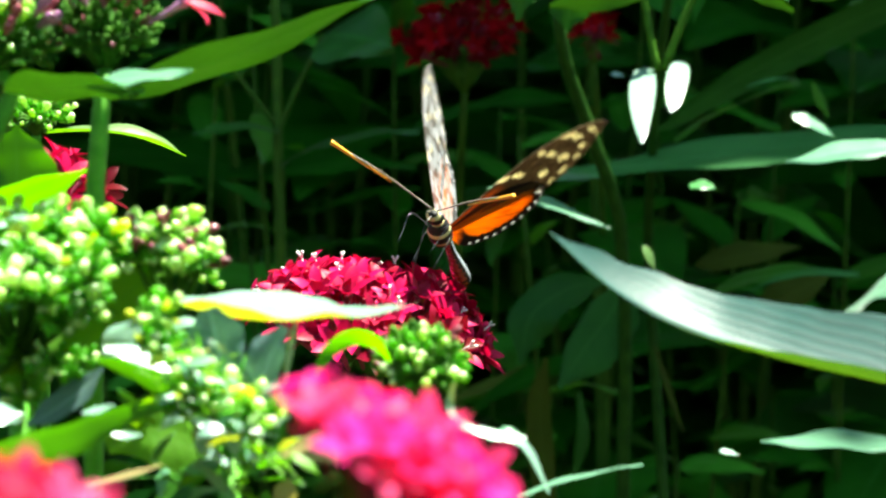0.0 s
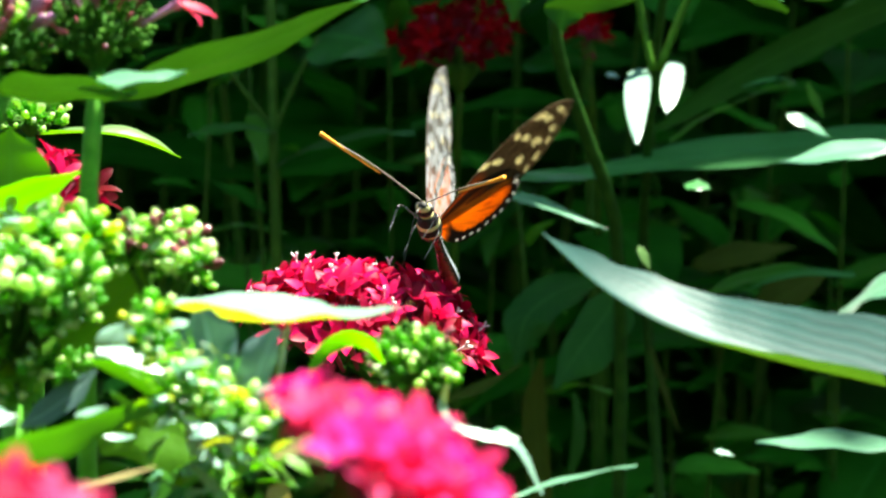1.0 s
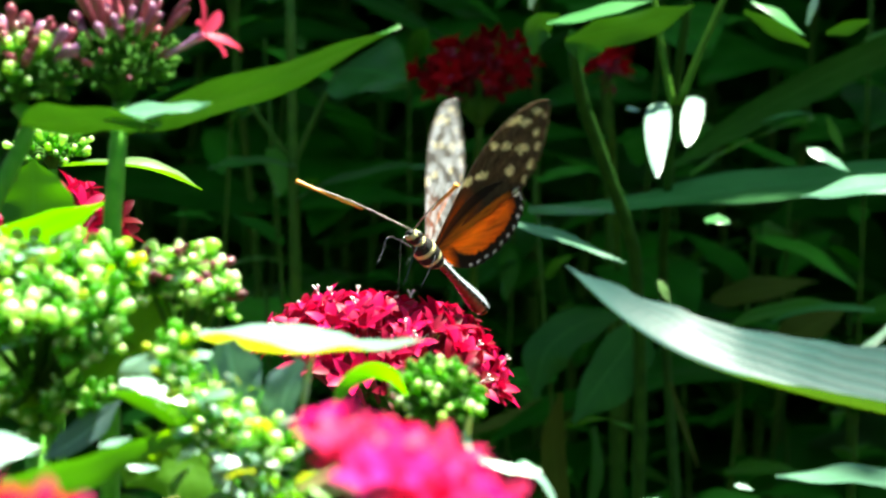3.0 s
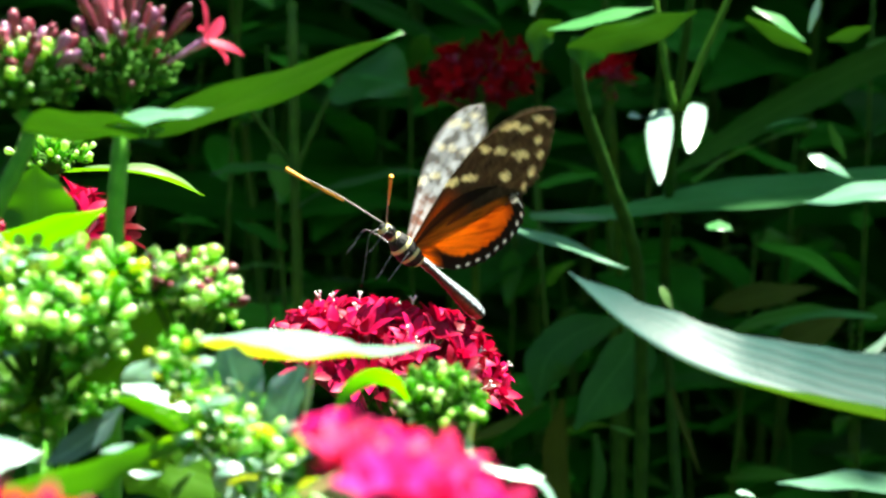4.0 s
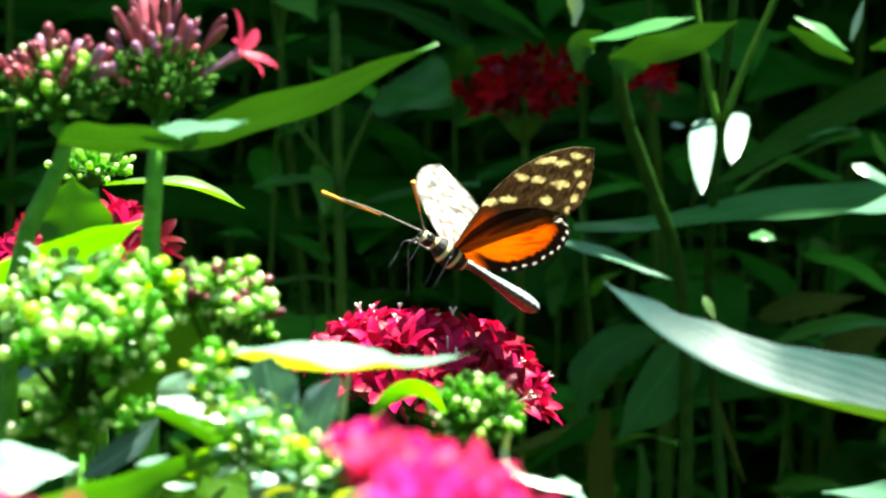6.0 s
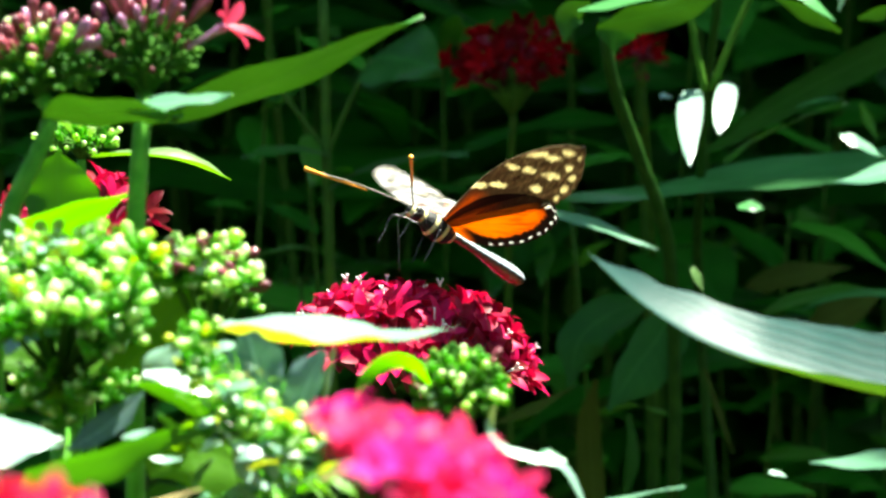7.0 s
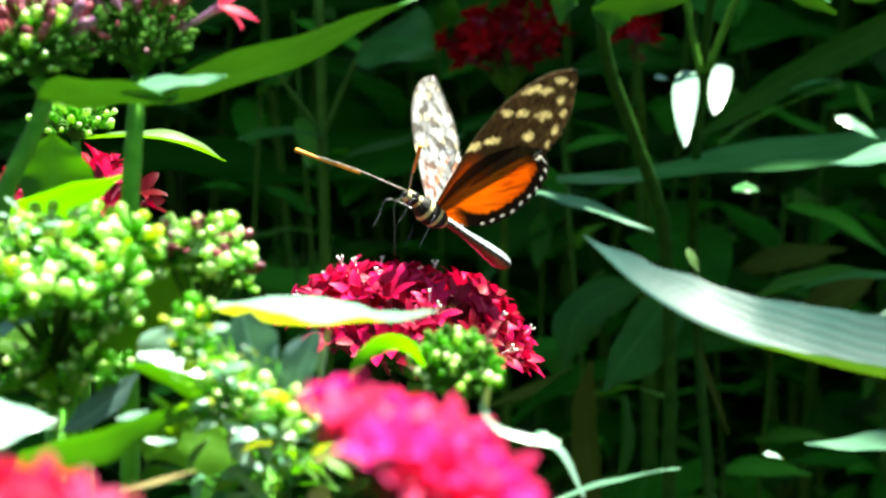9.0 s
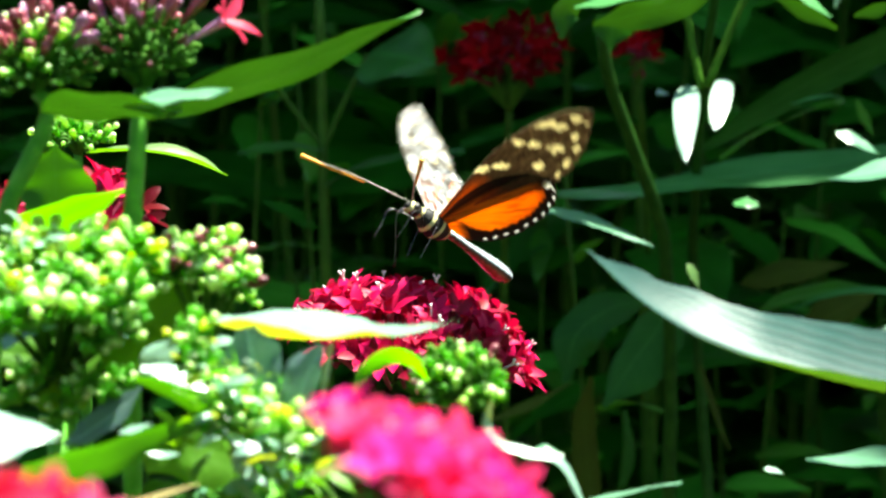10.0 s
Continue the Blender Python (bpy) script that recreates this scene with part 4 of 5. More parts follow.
def build_front_flowers():
    """Two heads close to the lens, out of focus."""
    p = plant((0.0, -0.52), "pentas plant with a large pink flower head")
    f = (-0.0043, -0.5220, 0.7092)
    stem(p, [(0.0, -0.52, 0), (-0.005, -0.53, 0.4), f], 0.003, 0.002)
    flower_head(p, (-0.0017, -0.5300, 0.7216), 0.0172, 0.0054, 54, pink_florets, f, 1.30, "bright pink head of star florets", (0.58, -0.05, 1), 21, 0.62, 0.012, 2.8)
    q = plant((-0.05, -0.62), "pentas plant with a scarlet flower head")
    g = (-0.0486, -0.6259, 0.7244)
    stem(q, [(-0.05, -0.62, 0), (-0.05, -0.62, 0.4), g], 0.003, 0.002)
    flower_head(q, (-0.0512, -0.6252, 0.7300), 0.0105, 0.0068, 44, scarlet_florets, g, 1.6, "scarlet head of star florets", (0.1, -0.1, 1), 22, 0.64, 0.012, 2.2)


# ---- plants behind ----
def build_back_plants():
    p = plant((0.08, 0.31), "tall leafy plant with pale leaves catching the sun", "plant", "leafy_plant")
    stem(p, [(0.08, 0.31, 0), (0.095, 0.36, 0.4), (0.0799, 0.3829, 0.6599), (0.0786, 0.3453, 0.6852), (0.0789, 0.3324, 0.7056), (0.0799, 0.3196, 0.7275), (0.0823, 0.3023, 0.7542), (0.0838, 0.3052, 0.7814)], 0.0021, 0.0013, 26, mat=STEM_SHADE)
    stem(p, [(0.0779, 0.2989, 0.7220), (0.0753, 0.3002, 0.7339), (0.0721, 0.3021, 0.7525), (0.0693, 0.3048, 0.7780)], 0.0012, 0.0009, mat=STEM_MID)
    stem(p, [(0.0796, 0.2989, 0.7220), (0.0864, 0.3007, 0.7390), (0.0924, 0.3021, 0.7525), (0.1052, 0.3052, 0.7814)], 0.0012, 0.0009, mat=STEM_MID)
    leaf(p, (0.0740, 0.3040, 0.7226), (0.0716, 0.2667, 0.7024), 0.0080, (-0.15, -0.5, 1), 0.05, 0.1, LEAF_GLARE, "small leaf turned to the sun, glare in its colour", 0.0, 0, 0.4, point=0.75)
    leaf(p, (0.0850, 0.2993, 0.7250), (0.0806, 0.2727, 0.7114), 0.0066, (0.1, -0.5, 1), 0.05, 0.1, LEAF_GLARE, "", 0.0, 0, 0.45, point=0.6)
    bent_leaf(p, [(0.0799, 0.3500, 0.6989), (0.0898, 0.3580, 0.7047), (0.1027, 0.3660, 0.7119), (0.1211, 0.3740, 0.7214), (0.1449, 0.3820, 0.7324), (0.1727, 0.3900, 0.7427)], [(0, 0.9, 0.5)], (1, 4.0, 5.5, 6.5, 6, 3), (1, 4.0, 5.5, 6.5, 6, 3), (6, 6), LEAF_SHADE, "broad green leaf darkened for shade")
    leaf(p, (0.1597, 0.3471, 0.7018), (0.0350, 0.3256, 0.6884), 0.029, (0, -0.22, 1), -0.02, 0.2, LEAF_SHEEN, "long narrow leaf with a dull sheen")
    leaf(p, (0.0261, 0.2654, 0.6894), (0.0626, 0.2641, 0.6775), 0.008, (0, -0.30, 1), 0.03, 0.2, LEAF_WAXY)
    leaf(p, (0.0651, 0.3288, 0.7188), (0.0693, 0.3287, 0.7181), 0.003, (0, -0.5, 1), 0.03, 0.2, LEAF_GLARE)
    leaf(p, (0.0874, 0.2900, 0.6885), (0.0950, 0.2850, 0.6876), 0.006, (0, -0.45, 1), 0.02, 0.2, LEAF_SHEEN)
    leaf(p, (0.1483, 0.2667, 0.7021), (0.1140, 0.2662, 0.6974), 0.012, (0, -0.45, 1), 0.02, 0.2, LEAF_WAXY)
    leaf(p, (0.1185, 0.2976, 0.7092), (0.1318, 0.2969, 0.7023), 0.006, (0, -0.5, 1), 0.02, 0.2, LEAF_WAXY)
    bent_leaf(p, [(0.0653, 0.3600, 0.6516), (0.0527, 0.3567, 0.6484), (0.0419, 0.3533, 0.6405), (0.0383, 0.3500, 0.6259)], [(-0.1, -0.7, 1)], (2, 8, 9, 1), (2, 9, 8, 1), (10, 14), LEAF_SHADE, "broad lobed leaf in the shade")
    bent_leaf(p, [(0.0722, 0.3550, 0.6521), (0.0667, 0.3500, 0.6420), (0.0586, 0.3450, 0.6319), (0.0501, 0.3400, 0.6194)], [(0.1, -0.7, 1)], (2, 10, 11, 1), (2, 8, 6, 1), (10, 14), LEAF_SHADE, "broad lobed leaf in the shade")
    bent_leaf(p, [(0.0480, 0.3700, 0.5779), (0.0461, 0.3700, 0.5961), (0.0450, 0.3700, 0.6106), (0.0471, 0.3700, 0.6251)], [(0.2, -1, 0.2)], (4, 5, 4, 1), (3, 4, 4, 1), (8, 8), LEAF_OLIVE, "withered hanging leaf")
    bent_leaf(p, [(0.0136, 0.3600, 0.6120), (0.0261, 0.3600, 0.6167), (0.0404, 0.3600, 0.6243)], [(0, -0.5, 1)], (1, 3, 0.5), (1, 3, 0.5), (14, 14), LEAF_OLIVE)
    bent_leaf(p, [(0.0814, 0.3600, 0.6300), (0.0854, 0.3600, 0.6174), (0.0905, 0.3600, 0.6030)], [(0.5, -1, 0.2)], (0.6, 1.2, 0.4), (0.6, 1.2, 0.4), (10, 10), LEAF_OLIVE)
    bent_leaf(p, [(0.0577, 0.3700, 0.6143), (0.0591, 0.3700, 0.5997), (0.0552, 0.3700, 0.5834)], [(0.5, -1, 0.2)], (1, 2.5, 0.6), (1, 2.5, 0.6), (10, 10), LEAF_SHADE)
    bent_leaf(p, [(0.1087, 0.3300, 0.6514), (0.1165, 0.3300, 0.6549), (0.1288, 0.3300, 0.6570), (0.1428, 0.3300, 0.6563)], [(0, -0.3, 1)], (0.5, 2.0, 3.0, 2.0), (0.5, 1.6, 2.4, 2.0), (20, 20), LEAF_SHEEN)
    bent_leaf(p, [(0.1282, 0.3400, 0.7156), (0.1305, 0.3400, 0.7103), (0.1335, 0.3400, 0.7047)], [(-0.4, -0.6, 0.8)], (0.6, 1.6, 0.4), (0.6, 1.6, 0.4), (10, 10), LEAF_FRESH)
    bent_leaf(p, [(0.1080, 0.3400, 0.7142), (0.1150, 0.3400, 0.7163), (0.1231, 0.3400, 0.7170)], [(0, -0.3, 1)], (0.4, 1.4, 0.4), (0.4, 1.4, 0.4), (16, 16), LEAF_SHEEN)
    leaf(p, (0.1520, 0.2772, 0.6110), (0.1087, 0.2773, 0.6122), 0.016, (0, -0.25, 1), 0.02, 0.2, LEAF_WAXY)
    leaf(p, (0.0879, 0.3865, 0.6941), (0.1284, 0.3985, 0.7123), 0.020, (0, 0.2, 1), 0.02, 0.2, LEAF_FRESH)
    bent_leaf(p, [(0.0982, 0.2850, 0.7512), (0.1084, 0.2850, 0.7461), (0.1176, 0.2850, 0.7408)], [(0, 0.9, 0.5)], (0.8, 3.2, 0.8), (0.8, 2.6, 0.8), (6, 6), LEAF)
    bent_leaf(p, [(0.0998, 0.2790, 0.7545), (0.1079, 0.2790, 0.7505), (0.1154, 0.2790, 0.7445)], [(0, -0.4, 1)], (0.8, 3.6, 0.5), (0.8, 3.2, 0.5), (10, 10), LEAF_SHEEN)
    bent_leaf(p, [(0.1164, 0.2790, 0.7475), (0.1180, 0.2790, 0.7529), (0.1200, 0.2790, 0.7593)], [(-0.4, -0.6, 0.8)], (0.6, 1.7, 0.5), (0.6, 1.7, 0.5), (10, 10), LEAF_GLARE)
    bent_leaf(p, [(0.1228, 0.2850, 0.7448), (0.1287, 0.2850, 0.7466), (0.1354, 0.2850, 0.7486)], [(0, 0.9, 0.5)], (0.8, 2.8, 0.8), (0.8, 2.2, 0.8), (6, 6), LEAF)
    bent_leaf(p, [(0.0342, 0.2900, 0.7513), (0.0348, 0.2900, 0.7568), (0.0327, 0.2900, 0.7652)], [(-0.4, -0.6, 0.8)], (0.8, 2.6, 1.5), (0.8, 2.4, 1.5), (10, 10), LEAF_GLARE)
    leaf(p, (0.0723, 0.2636, 0.6725), (0.0757, 0.2628, 0.6651), 0.003, (0.2, -0.8, 0.6), 0.04, 0.2, LEAF_YOUNG)
    leaf(p, (0.0916, 0.2077, 0.6193), (0.0974, 0.2076, 0.6180), 0.0030, (0, -0.4, 1), 0.04, 0.2, LEAF_SUNLIT)
    leaf(p, (0.1178, 0.4204, 0.6337), (0.1428, 0.4218, 0.6475), 0.012, (0.2, -0.9, 0.5), 0.03, 0.1, LEAF_OLIVE, "withered olive-brown leaf")
    leaf(p, (0.0986, 0.4419, 0.6471), (0.1342, 0.4426, 0.6537), 0.012, (0, -0.6, 0.8), 0.03, 0.1, LEAF_OLIVE, "withered olive-brown leaf")
    leaf(p, (0.1005, 0.3814, 0.6456), (0.1386, 0.3623, 0.6549), 0.014, (0, -0.4, 1), 0.05, 0.2, LEAF_LIT)

    q = plant((0.04, 0.34), "pentas plant with dark red heads in the shade")
    f, g = (0.0211, 0.3980, 0.7077), (0.0629, 0.3989, 0.7168)
    stem(q, [(0.04, 0.34, 0), (0.025, 0.45, 0.45), (0.02, 0.43, 0.66), f], 0.0018, 0.0012, mat=STEM_DARK)
    stem(q, [(0.04, 0.34, 0), (0.07, 0.46, 0.45), (0.068, 0.44, 0.66), g], 0.0016, 0.0010, mat=STEM_DARK)
    flower_head(q, (0.0202, 0.3995, 0.7222), 0.0178, 0.0125, 36, dark_florets, f, 1.7, "dark red head of star florets", (0, -0.15, 1), 31, 0.95, 0.012, 2.4)
    flower_head(q, (0.0629, 0.4000, 0.7267), 0.0050, 0.0045, 7, dark_florets, g, 1.7, "small dark red head", (0, -0.15, 1), 32, 0.95, 0.012, 2.4)
    h = (0.0476, 0.2898, 0.7389)
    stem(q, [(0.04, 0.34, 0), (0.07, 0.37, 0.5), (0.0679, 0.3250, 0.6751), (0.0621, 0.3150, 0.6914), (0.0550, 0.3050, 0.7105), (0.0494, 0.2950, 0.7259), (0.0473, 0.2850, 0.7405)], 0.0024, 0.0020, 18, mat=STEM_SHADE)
    bent_leaf(q, [(0.0443, 0.2750, 0.7427), (0.0556, 0.2750, 0.7455), (0.0691, 0.2750, 0.7485), (0.0824, 0.2750, 0.7533)], [(0, 0.9, 0.5)], (0.8, 5.4, 5.2, 0.5), (0.8, 4.8, 4.6, 0.5), (6, 6), LEAF, "green leaf lit from behind", ripple=0.12)
    bent_leaf(q, [(0.0386, 0.2680, 0.7481), (0.0487, 0.2680, 0.7502), (0.0587, 0.2680, 0.7529), (0.0695, 0.2680, 0.7549)], [(0, -0.25, 1)], (1.0, 6.0, 5.6, 0.5), (0.8, 5.0, 4.6, 0.4), (12, 12), LEAF_SHEEN, "pale upper face of a leaf")
    bent_leaf(q, [(0.0424, 0.2720, 0.7503), (0.0364, 0.2720, 0.7469), (0.0345, 0.2720, 0.7385)], [(-0.3, 0.9, 0.4)], (1.0, 5.0, 0.8), (1.0, 4.6, 0.8), (6, 6), LEAF)
    bent_leaf(q, [(0.0505, 0.2800, 0.7452), (0.0502, 0.2800, 0.7408), (0.0495, 0.2800, 0.7354)], [(0, 1, 0.5)], (5.0, 6.0, 1.0), (5.0, 6.0, 1.0), (6, 6), LEAF_SHADE)

    r = plant((-0.035, 0.42), "tall leafy plant with forked green stems", "plant", "leafy_plant")
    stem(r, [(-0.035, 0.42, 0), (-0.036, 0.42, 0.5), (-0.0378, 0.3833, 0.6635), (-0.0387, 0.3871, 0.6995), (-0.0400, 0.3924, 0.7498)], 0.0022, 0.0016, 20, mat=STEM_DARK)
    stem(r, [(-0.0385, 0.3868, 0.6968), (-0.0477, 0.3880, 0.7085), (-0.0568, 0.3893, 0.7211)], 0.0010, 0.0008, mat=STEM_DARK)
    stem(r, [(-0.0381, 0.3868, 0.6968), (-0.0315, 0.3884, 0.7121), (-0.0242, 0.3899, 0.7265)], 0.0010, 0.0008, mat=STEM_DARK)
    leaf(r, (-0.0383, 0.3856, 0.6851), (0.0064, 0.3668, 0.6984), 0.020, (0, -0.15, 1), 0.05, 0.2, LEAF)
    leaf(r, (-0.0383, 0.3867, 0.6959), (-0.0650, 0.3667, 0.6967), 0.014, (0, -0.15, 1), 0.05, 0.2, LEAF)
    leaf(r, (-0.0242, 0.3899, 0.7265), (-0.0025, 0.3696, 0.7242), 0.030, (0, -0.7, 0.7), 0.05, 0.2, LEAF)


def build_shaded_plants():
    """Leafy plants that fill the bed behind, darkened in colour for shade."""
    rnd = random.Random(77)
    for i in range(32):
        x = -0.30 + 0.62 * ((i * 0.618) % 1)
        y = 0.46 + 0.34 * i / 32
        # tops stand above view so that they shade the leaves below
        top = rnd.uniform(0.72, 1.02)
        p = plant((x, y), "leafy green plant in deep shade", "plant", "leafy_plant")
        lean = rnd.uniform(-0.12, 0.12)
        stem(p, [(x, y, 0), (x + lean * 0.4, y, top * 0.5), (x + lean, y, top)], 0.003, 0.0010, mat=STEM_DARK)
        for k in range(9):
            z = top - 0.004 - k * 0.042
            if z < 0.38:
                break
            for side in (0, math.pi):
                a = k * 1.57 + side + rnd.uniform(-0.4, 0.4)
                ln = rnd.uniform(0.05, 0.11)
                b = Vector((x + lean * (z / top) ** 2, y, z))
                e = b + Vector((math.cos(a) * ln, math.sin(a) * ln, rnd.uniform(-0.035, 0.012)))
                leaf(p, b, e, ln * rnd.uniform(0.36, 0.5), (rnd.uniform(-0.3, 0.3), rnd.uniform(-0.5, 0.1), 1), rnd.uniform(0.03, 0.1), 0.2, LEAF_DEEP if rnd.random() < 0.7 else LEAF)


def build_undergrowth():
    """Small leafy shoots between the shaded plants."""
    rnd = random.Random(91)
    for i in range(26):
        x, y = -0.17 + 0.34 * ((i * 0.618 + 0.3) % 1), rnd.uniform(0.40, 0.60)
        top = rnd.uniform(0.56, 0.80)
        p = plant((x, y), "slender green shoot in the shade", "plant", "leafy_shoot")
        lean = rnd.uniform(-0.05, 0.05)
        stem(p, [(x, y, 0), (x + lean * 0.5, y, top * 0.6), (x + lean, y, top)], 0.0012, 0.0006, mat=STEM_DARK)
        for k in range(14):
            z = top - 0.003 - k * 0.016
            a = k * 2.4 + rnd.uniform(-0.4, 0.4)
            ln = rnd.uniform(0.018, 0.042)
            b = Vector((x + lean * (z / top) ** 2, y, z))
            e = b + Vector((math.cos(a) * ln, math.sin(a) * ln, rnd.uniform(-0.02, 0.015)))
            leaf(p, b, e, ln * rnd.uniform(0.22, 0.42), (rnd.uniform(-0.5, 0.5), rnd.uniform(-0.7, 0.1), 1), rnd.uniform(0.03, 0.1), 0.25, (LEAF_BACK, LEAF_DEEP, LEAF_FRESH)[k % 3])


build_visited_flower()
build_leaning_leaf()
build_front_bud_plant()
build_curled_bud_plant()
build_rosy_plant()
build_left_red_plant()
build_front_flowers()
build_back_plants()
build_shaded_plants()
build_undergrowth()


# ---- the butterfly ----
def wing_material(name, painted_glare):
    """Scales on one wing face: upper glossy with painted glare, lower dull."""
    k = Mat(name)
    at = k.node("ShaderNodeAttribute")
    at.attribute_name = "pigment"
    n = k.noise(2500.0, 2.0)
    col = k.mix("MULTIPLY", 0.5, at.outputs["Color"], k.ramp(n.outputs["Fac"], [(0.3, (0.6, 0.6, 0.6)), (0.7, (1, 1, 1))]).outputs["Color"])
    if painted_glare:
        # whitish patches in the base colour imitate sun glare on the wing
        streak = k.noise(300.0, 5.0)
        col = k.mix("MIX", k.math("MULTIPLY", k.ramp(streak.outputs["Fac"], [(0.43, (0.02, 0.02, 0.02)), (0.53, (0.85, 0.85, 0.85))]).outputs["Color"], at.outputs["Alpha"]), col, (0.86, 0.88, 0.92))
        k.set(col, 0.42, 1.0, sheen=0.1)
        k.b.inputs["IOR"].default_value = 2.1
    else:
        k.set(col, 0.6, 0.25)
    k.bump(n.outputs["Fac"], 0.25, 0.0002)
    g = k.node("ShaderNodeGamma", Gamma=0.78)
    k.link(at.outputs["Color"], g.inputs["Color"])
    k.thin(g.outputs["Color"], 0.6)
    return k.m


WING_UPPER = wing_material("wing_upper_scales", True)
WING_LOWER = wing_material("wing_lower_scales", False)
MM = 0.001
FORE_LEAD = [(0, 1.2), (12.8, 4.2), (22.4, 5.8), (31, 5.8), (40, 3.6), (45, 0.8), (48.2, -2.6)]
FORE_TRAIL = [(0, -1.5), (10, -5), (20, -9.5), (28, -12.4), (35, -11.6), (42, -8.2), (48.2, -3.4)]
HIND_LEAD = [(0, 0.5), (8, 1.4), (16, 0.4), (21.5, -2.4), (25.4, -6.4), (27.4, -10.6)]
HIND_TRAIL = [(0, -2), (0.8, -9), (4.6, -14.2), (11, -17.4), (18, -18.2), (24, -16.6), (27.2, -12.4)]
# pale spots of the forewing: out, forward, half length, half width (mm), turn (degrees)
SPOTS = [(17.2, 4.6, 2.8, 1.1, -40), (21.5, 1.4, 2.2, 1.0, -40), (29.4, 3.4, 1.6, 1.0, -60), (31.6, 0.2, 1.7, 1.1, -40),
         (34.3, -4.6, 1.9, 1.3, -30), (27.9, -5.3, 1.5, 1.2, -20), (37.6, 2.6, 2.4, 0.9, -35), (39.4, -0.6, 1.9, 0.9, -40), (39.9, -5.4, 1.2, 0.9, 0),
         (37.4, -8.4, 1.2, 0.8, 10), (43.8, -1.6, 1.7, 0.9, -50), (33.2, -10.0, 1.4, 0.9, 20), (29.2, -10.9, 1.2, 0.7, 20), (44.4, -4.6, 0.7, 0.5, 0)]


def lerp(a, b, t):
    t = min(1, max(0, t))
    return tuple(x + (y - x) * t for x, y in zip(a, b))


def edge(d, w):
    """1 inside, 0 outside, soft over w."""
    return min(1, max(0, 0.5 - d / w))


def fore_pigment(o, f, s, t):
    c = (0.085, 0.056, 0.030)
    vein = abs(((f - 2.0 + o * 0.12) / max(1, o * 0.11)) % 1 - 0.5)
    c = lerp(c, (0.025, 0.014, 0.008), edge(vein - 0.05, 0.06) * 0.6)
    c = lerp(c, (0.42, 0.10, 0.012), edge((o - 15) / 6, 1.0) * edge(abs(t - 0.45) - 0.33, 0.25))
    for so, sf, a, b, turn in SPOTS:
        w = radians(turn)
        u, v = (o - so) * math.cos(w) + (f - sf) * math.sin(w), -(o - so) * math.sin(w) + (f - sf) * math.cos(w)
        d = math.hypot(u / a, v / b) + 0.55 * noise.noise(Vector((o * 0.9, f * 0.9, 0)))
        c = lerp(c, (0.90, 0.80, 0.45), edge(d - 1, 0.4))
    worn = 0.5 + noise.noise(Vector((o * 0.35 + f * 0.25, f * 1.4 - o * 0.5, 7)))
    c = lerp(c, (0.34, 0.25, 0.13), edge((24 - o) / 14, 1.0) * edge(0.55 - worn, 0.5) * 0.4)
    c = lerp(c, (0.03, 0.018, 0.01), edge(vein - 0.025, 0.03) * 0.45)
    grain = 0.8 + 0.5 * noise.noise(Vector((o * 2.2, f * 5.0, 3)))
    c = tuple(x * grain for x in c)
    return lerp(c, (0.02, 0.014, 0.01), edge((1 - s) * 18 - 0.6, 0.5) * 0.7)


def hind_pigment(o, f, s, t, rim, along):
    c = (0.80, 0.22, 0.012)
    ray = math.atan2(f - 1.5, o + 1.5)
    c = lerp(c, (0.10, 0.025, 0.006), edge(abs((ray * 5.2 + 0.1 * noise.noise(Vector((o * 0.4, f * 0.4, 1)))) % 1 - 0.5) - 0.05, 0.10) * 0.85)
    c = lerp(c, (0.45, 0.10, 0.008), edge(0.1 - noise.noise(Vector((ray * 26, math.hypot(o, f) * 0.25, 0))), 0.4) * 0.75)
    c = lerp(c, (0.92, 0.34, 0.02), edge(math.hypot(o - 8, f + 7) - 5, 7) * 0.45)
    black = (0.018, 0.012, 0.009)
    c = lerp(c, black, edge(t - 0.17 - 0.06 * s, 0.12))
    c = lerp(c, (0.16, 0.05, 0.015), edge(t - 0.10, 0.1) * edge((o - 14) / 8, 1) * 0.9)
    c = lerp(c, black, edge(rim - 3.7 - 0.9 * noise.noise(Vector((along * 30, 0, 0))), 0.9) * edge(0.16 - along, 0.1))
    c = lerp(c, black, edge((23.5 - o) / 3, 1.0))
    cell = along * 15
    dot = math.hypot(((cell % 1) - 0.5) * 2.2, rim - 1.0 - 0.3 * math.sin(cell * 2.3))
    c = lerp(c, (0.85, 0.85, 0.80), edge(dot - 0.42, 0.3) * edge(0.28 - along, 0.06))
    dot = math.hypot(o - 25.4, f + 11.2)
    return lerp(c, (0.85, 0.82, 0.72), edge(dot - 1.1, 0.5))


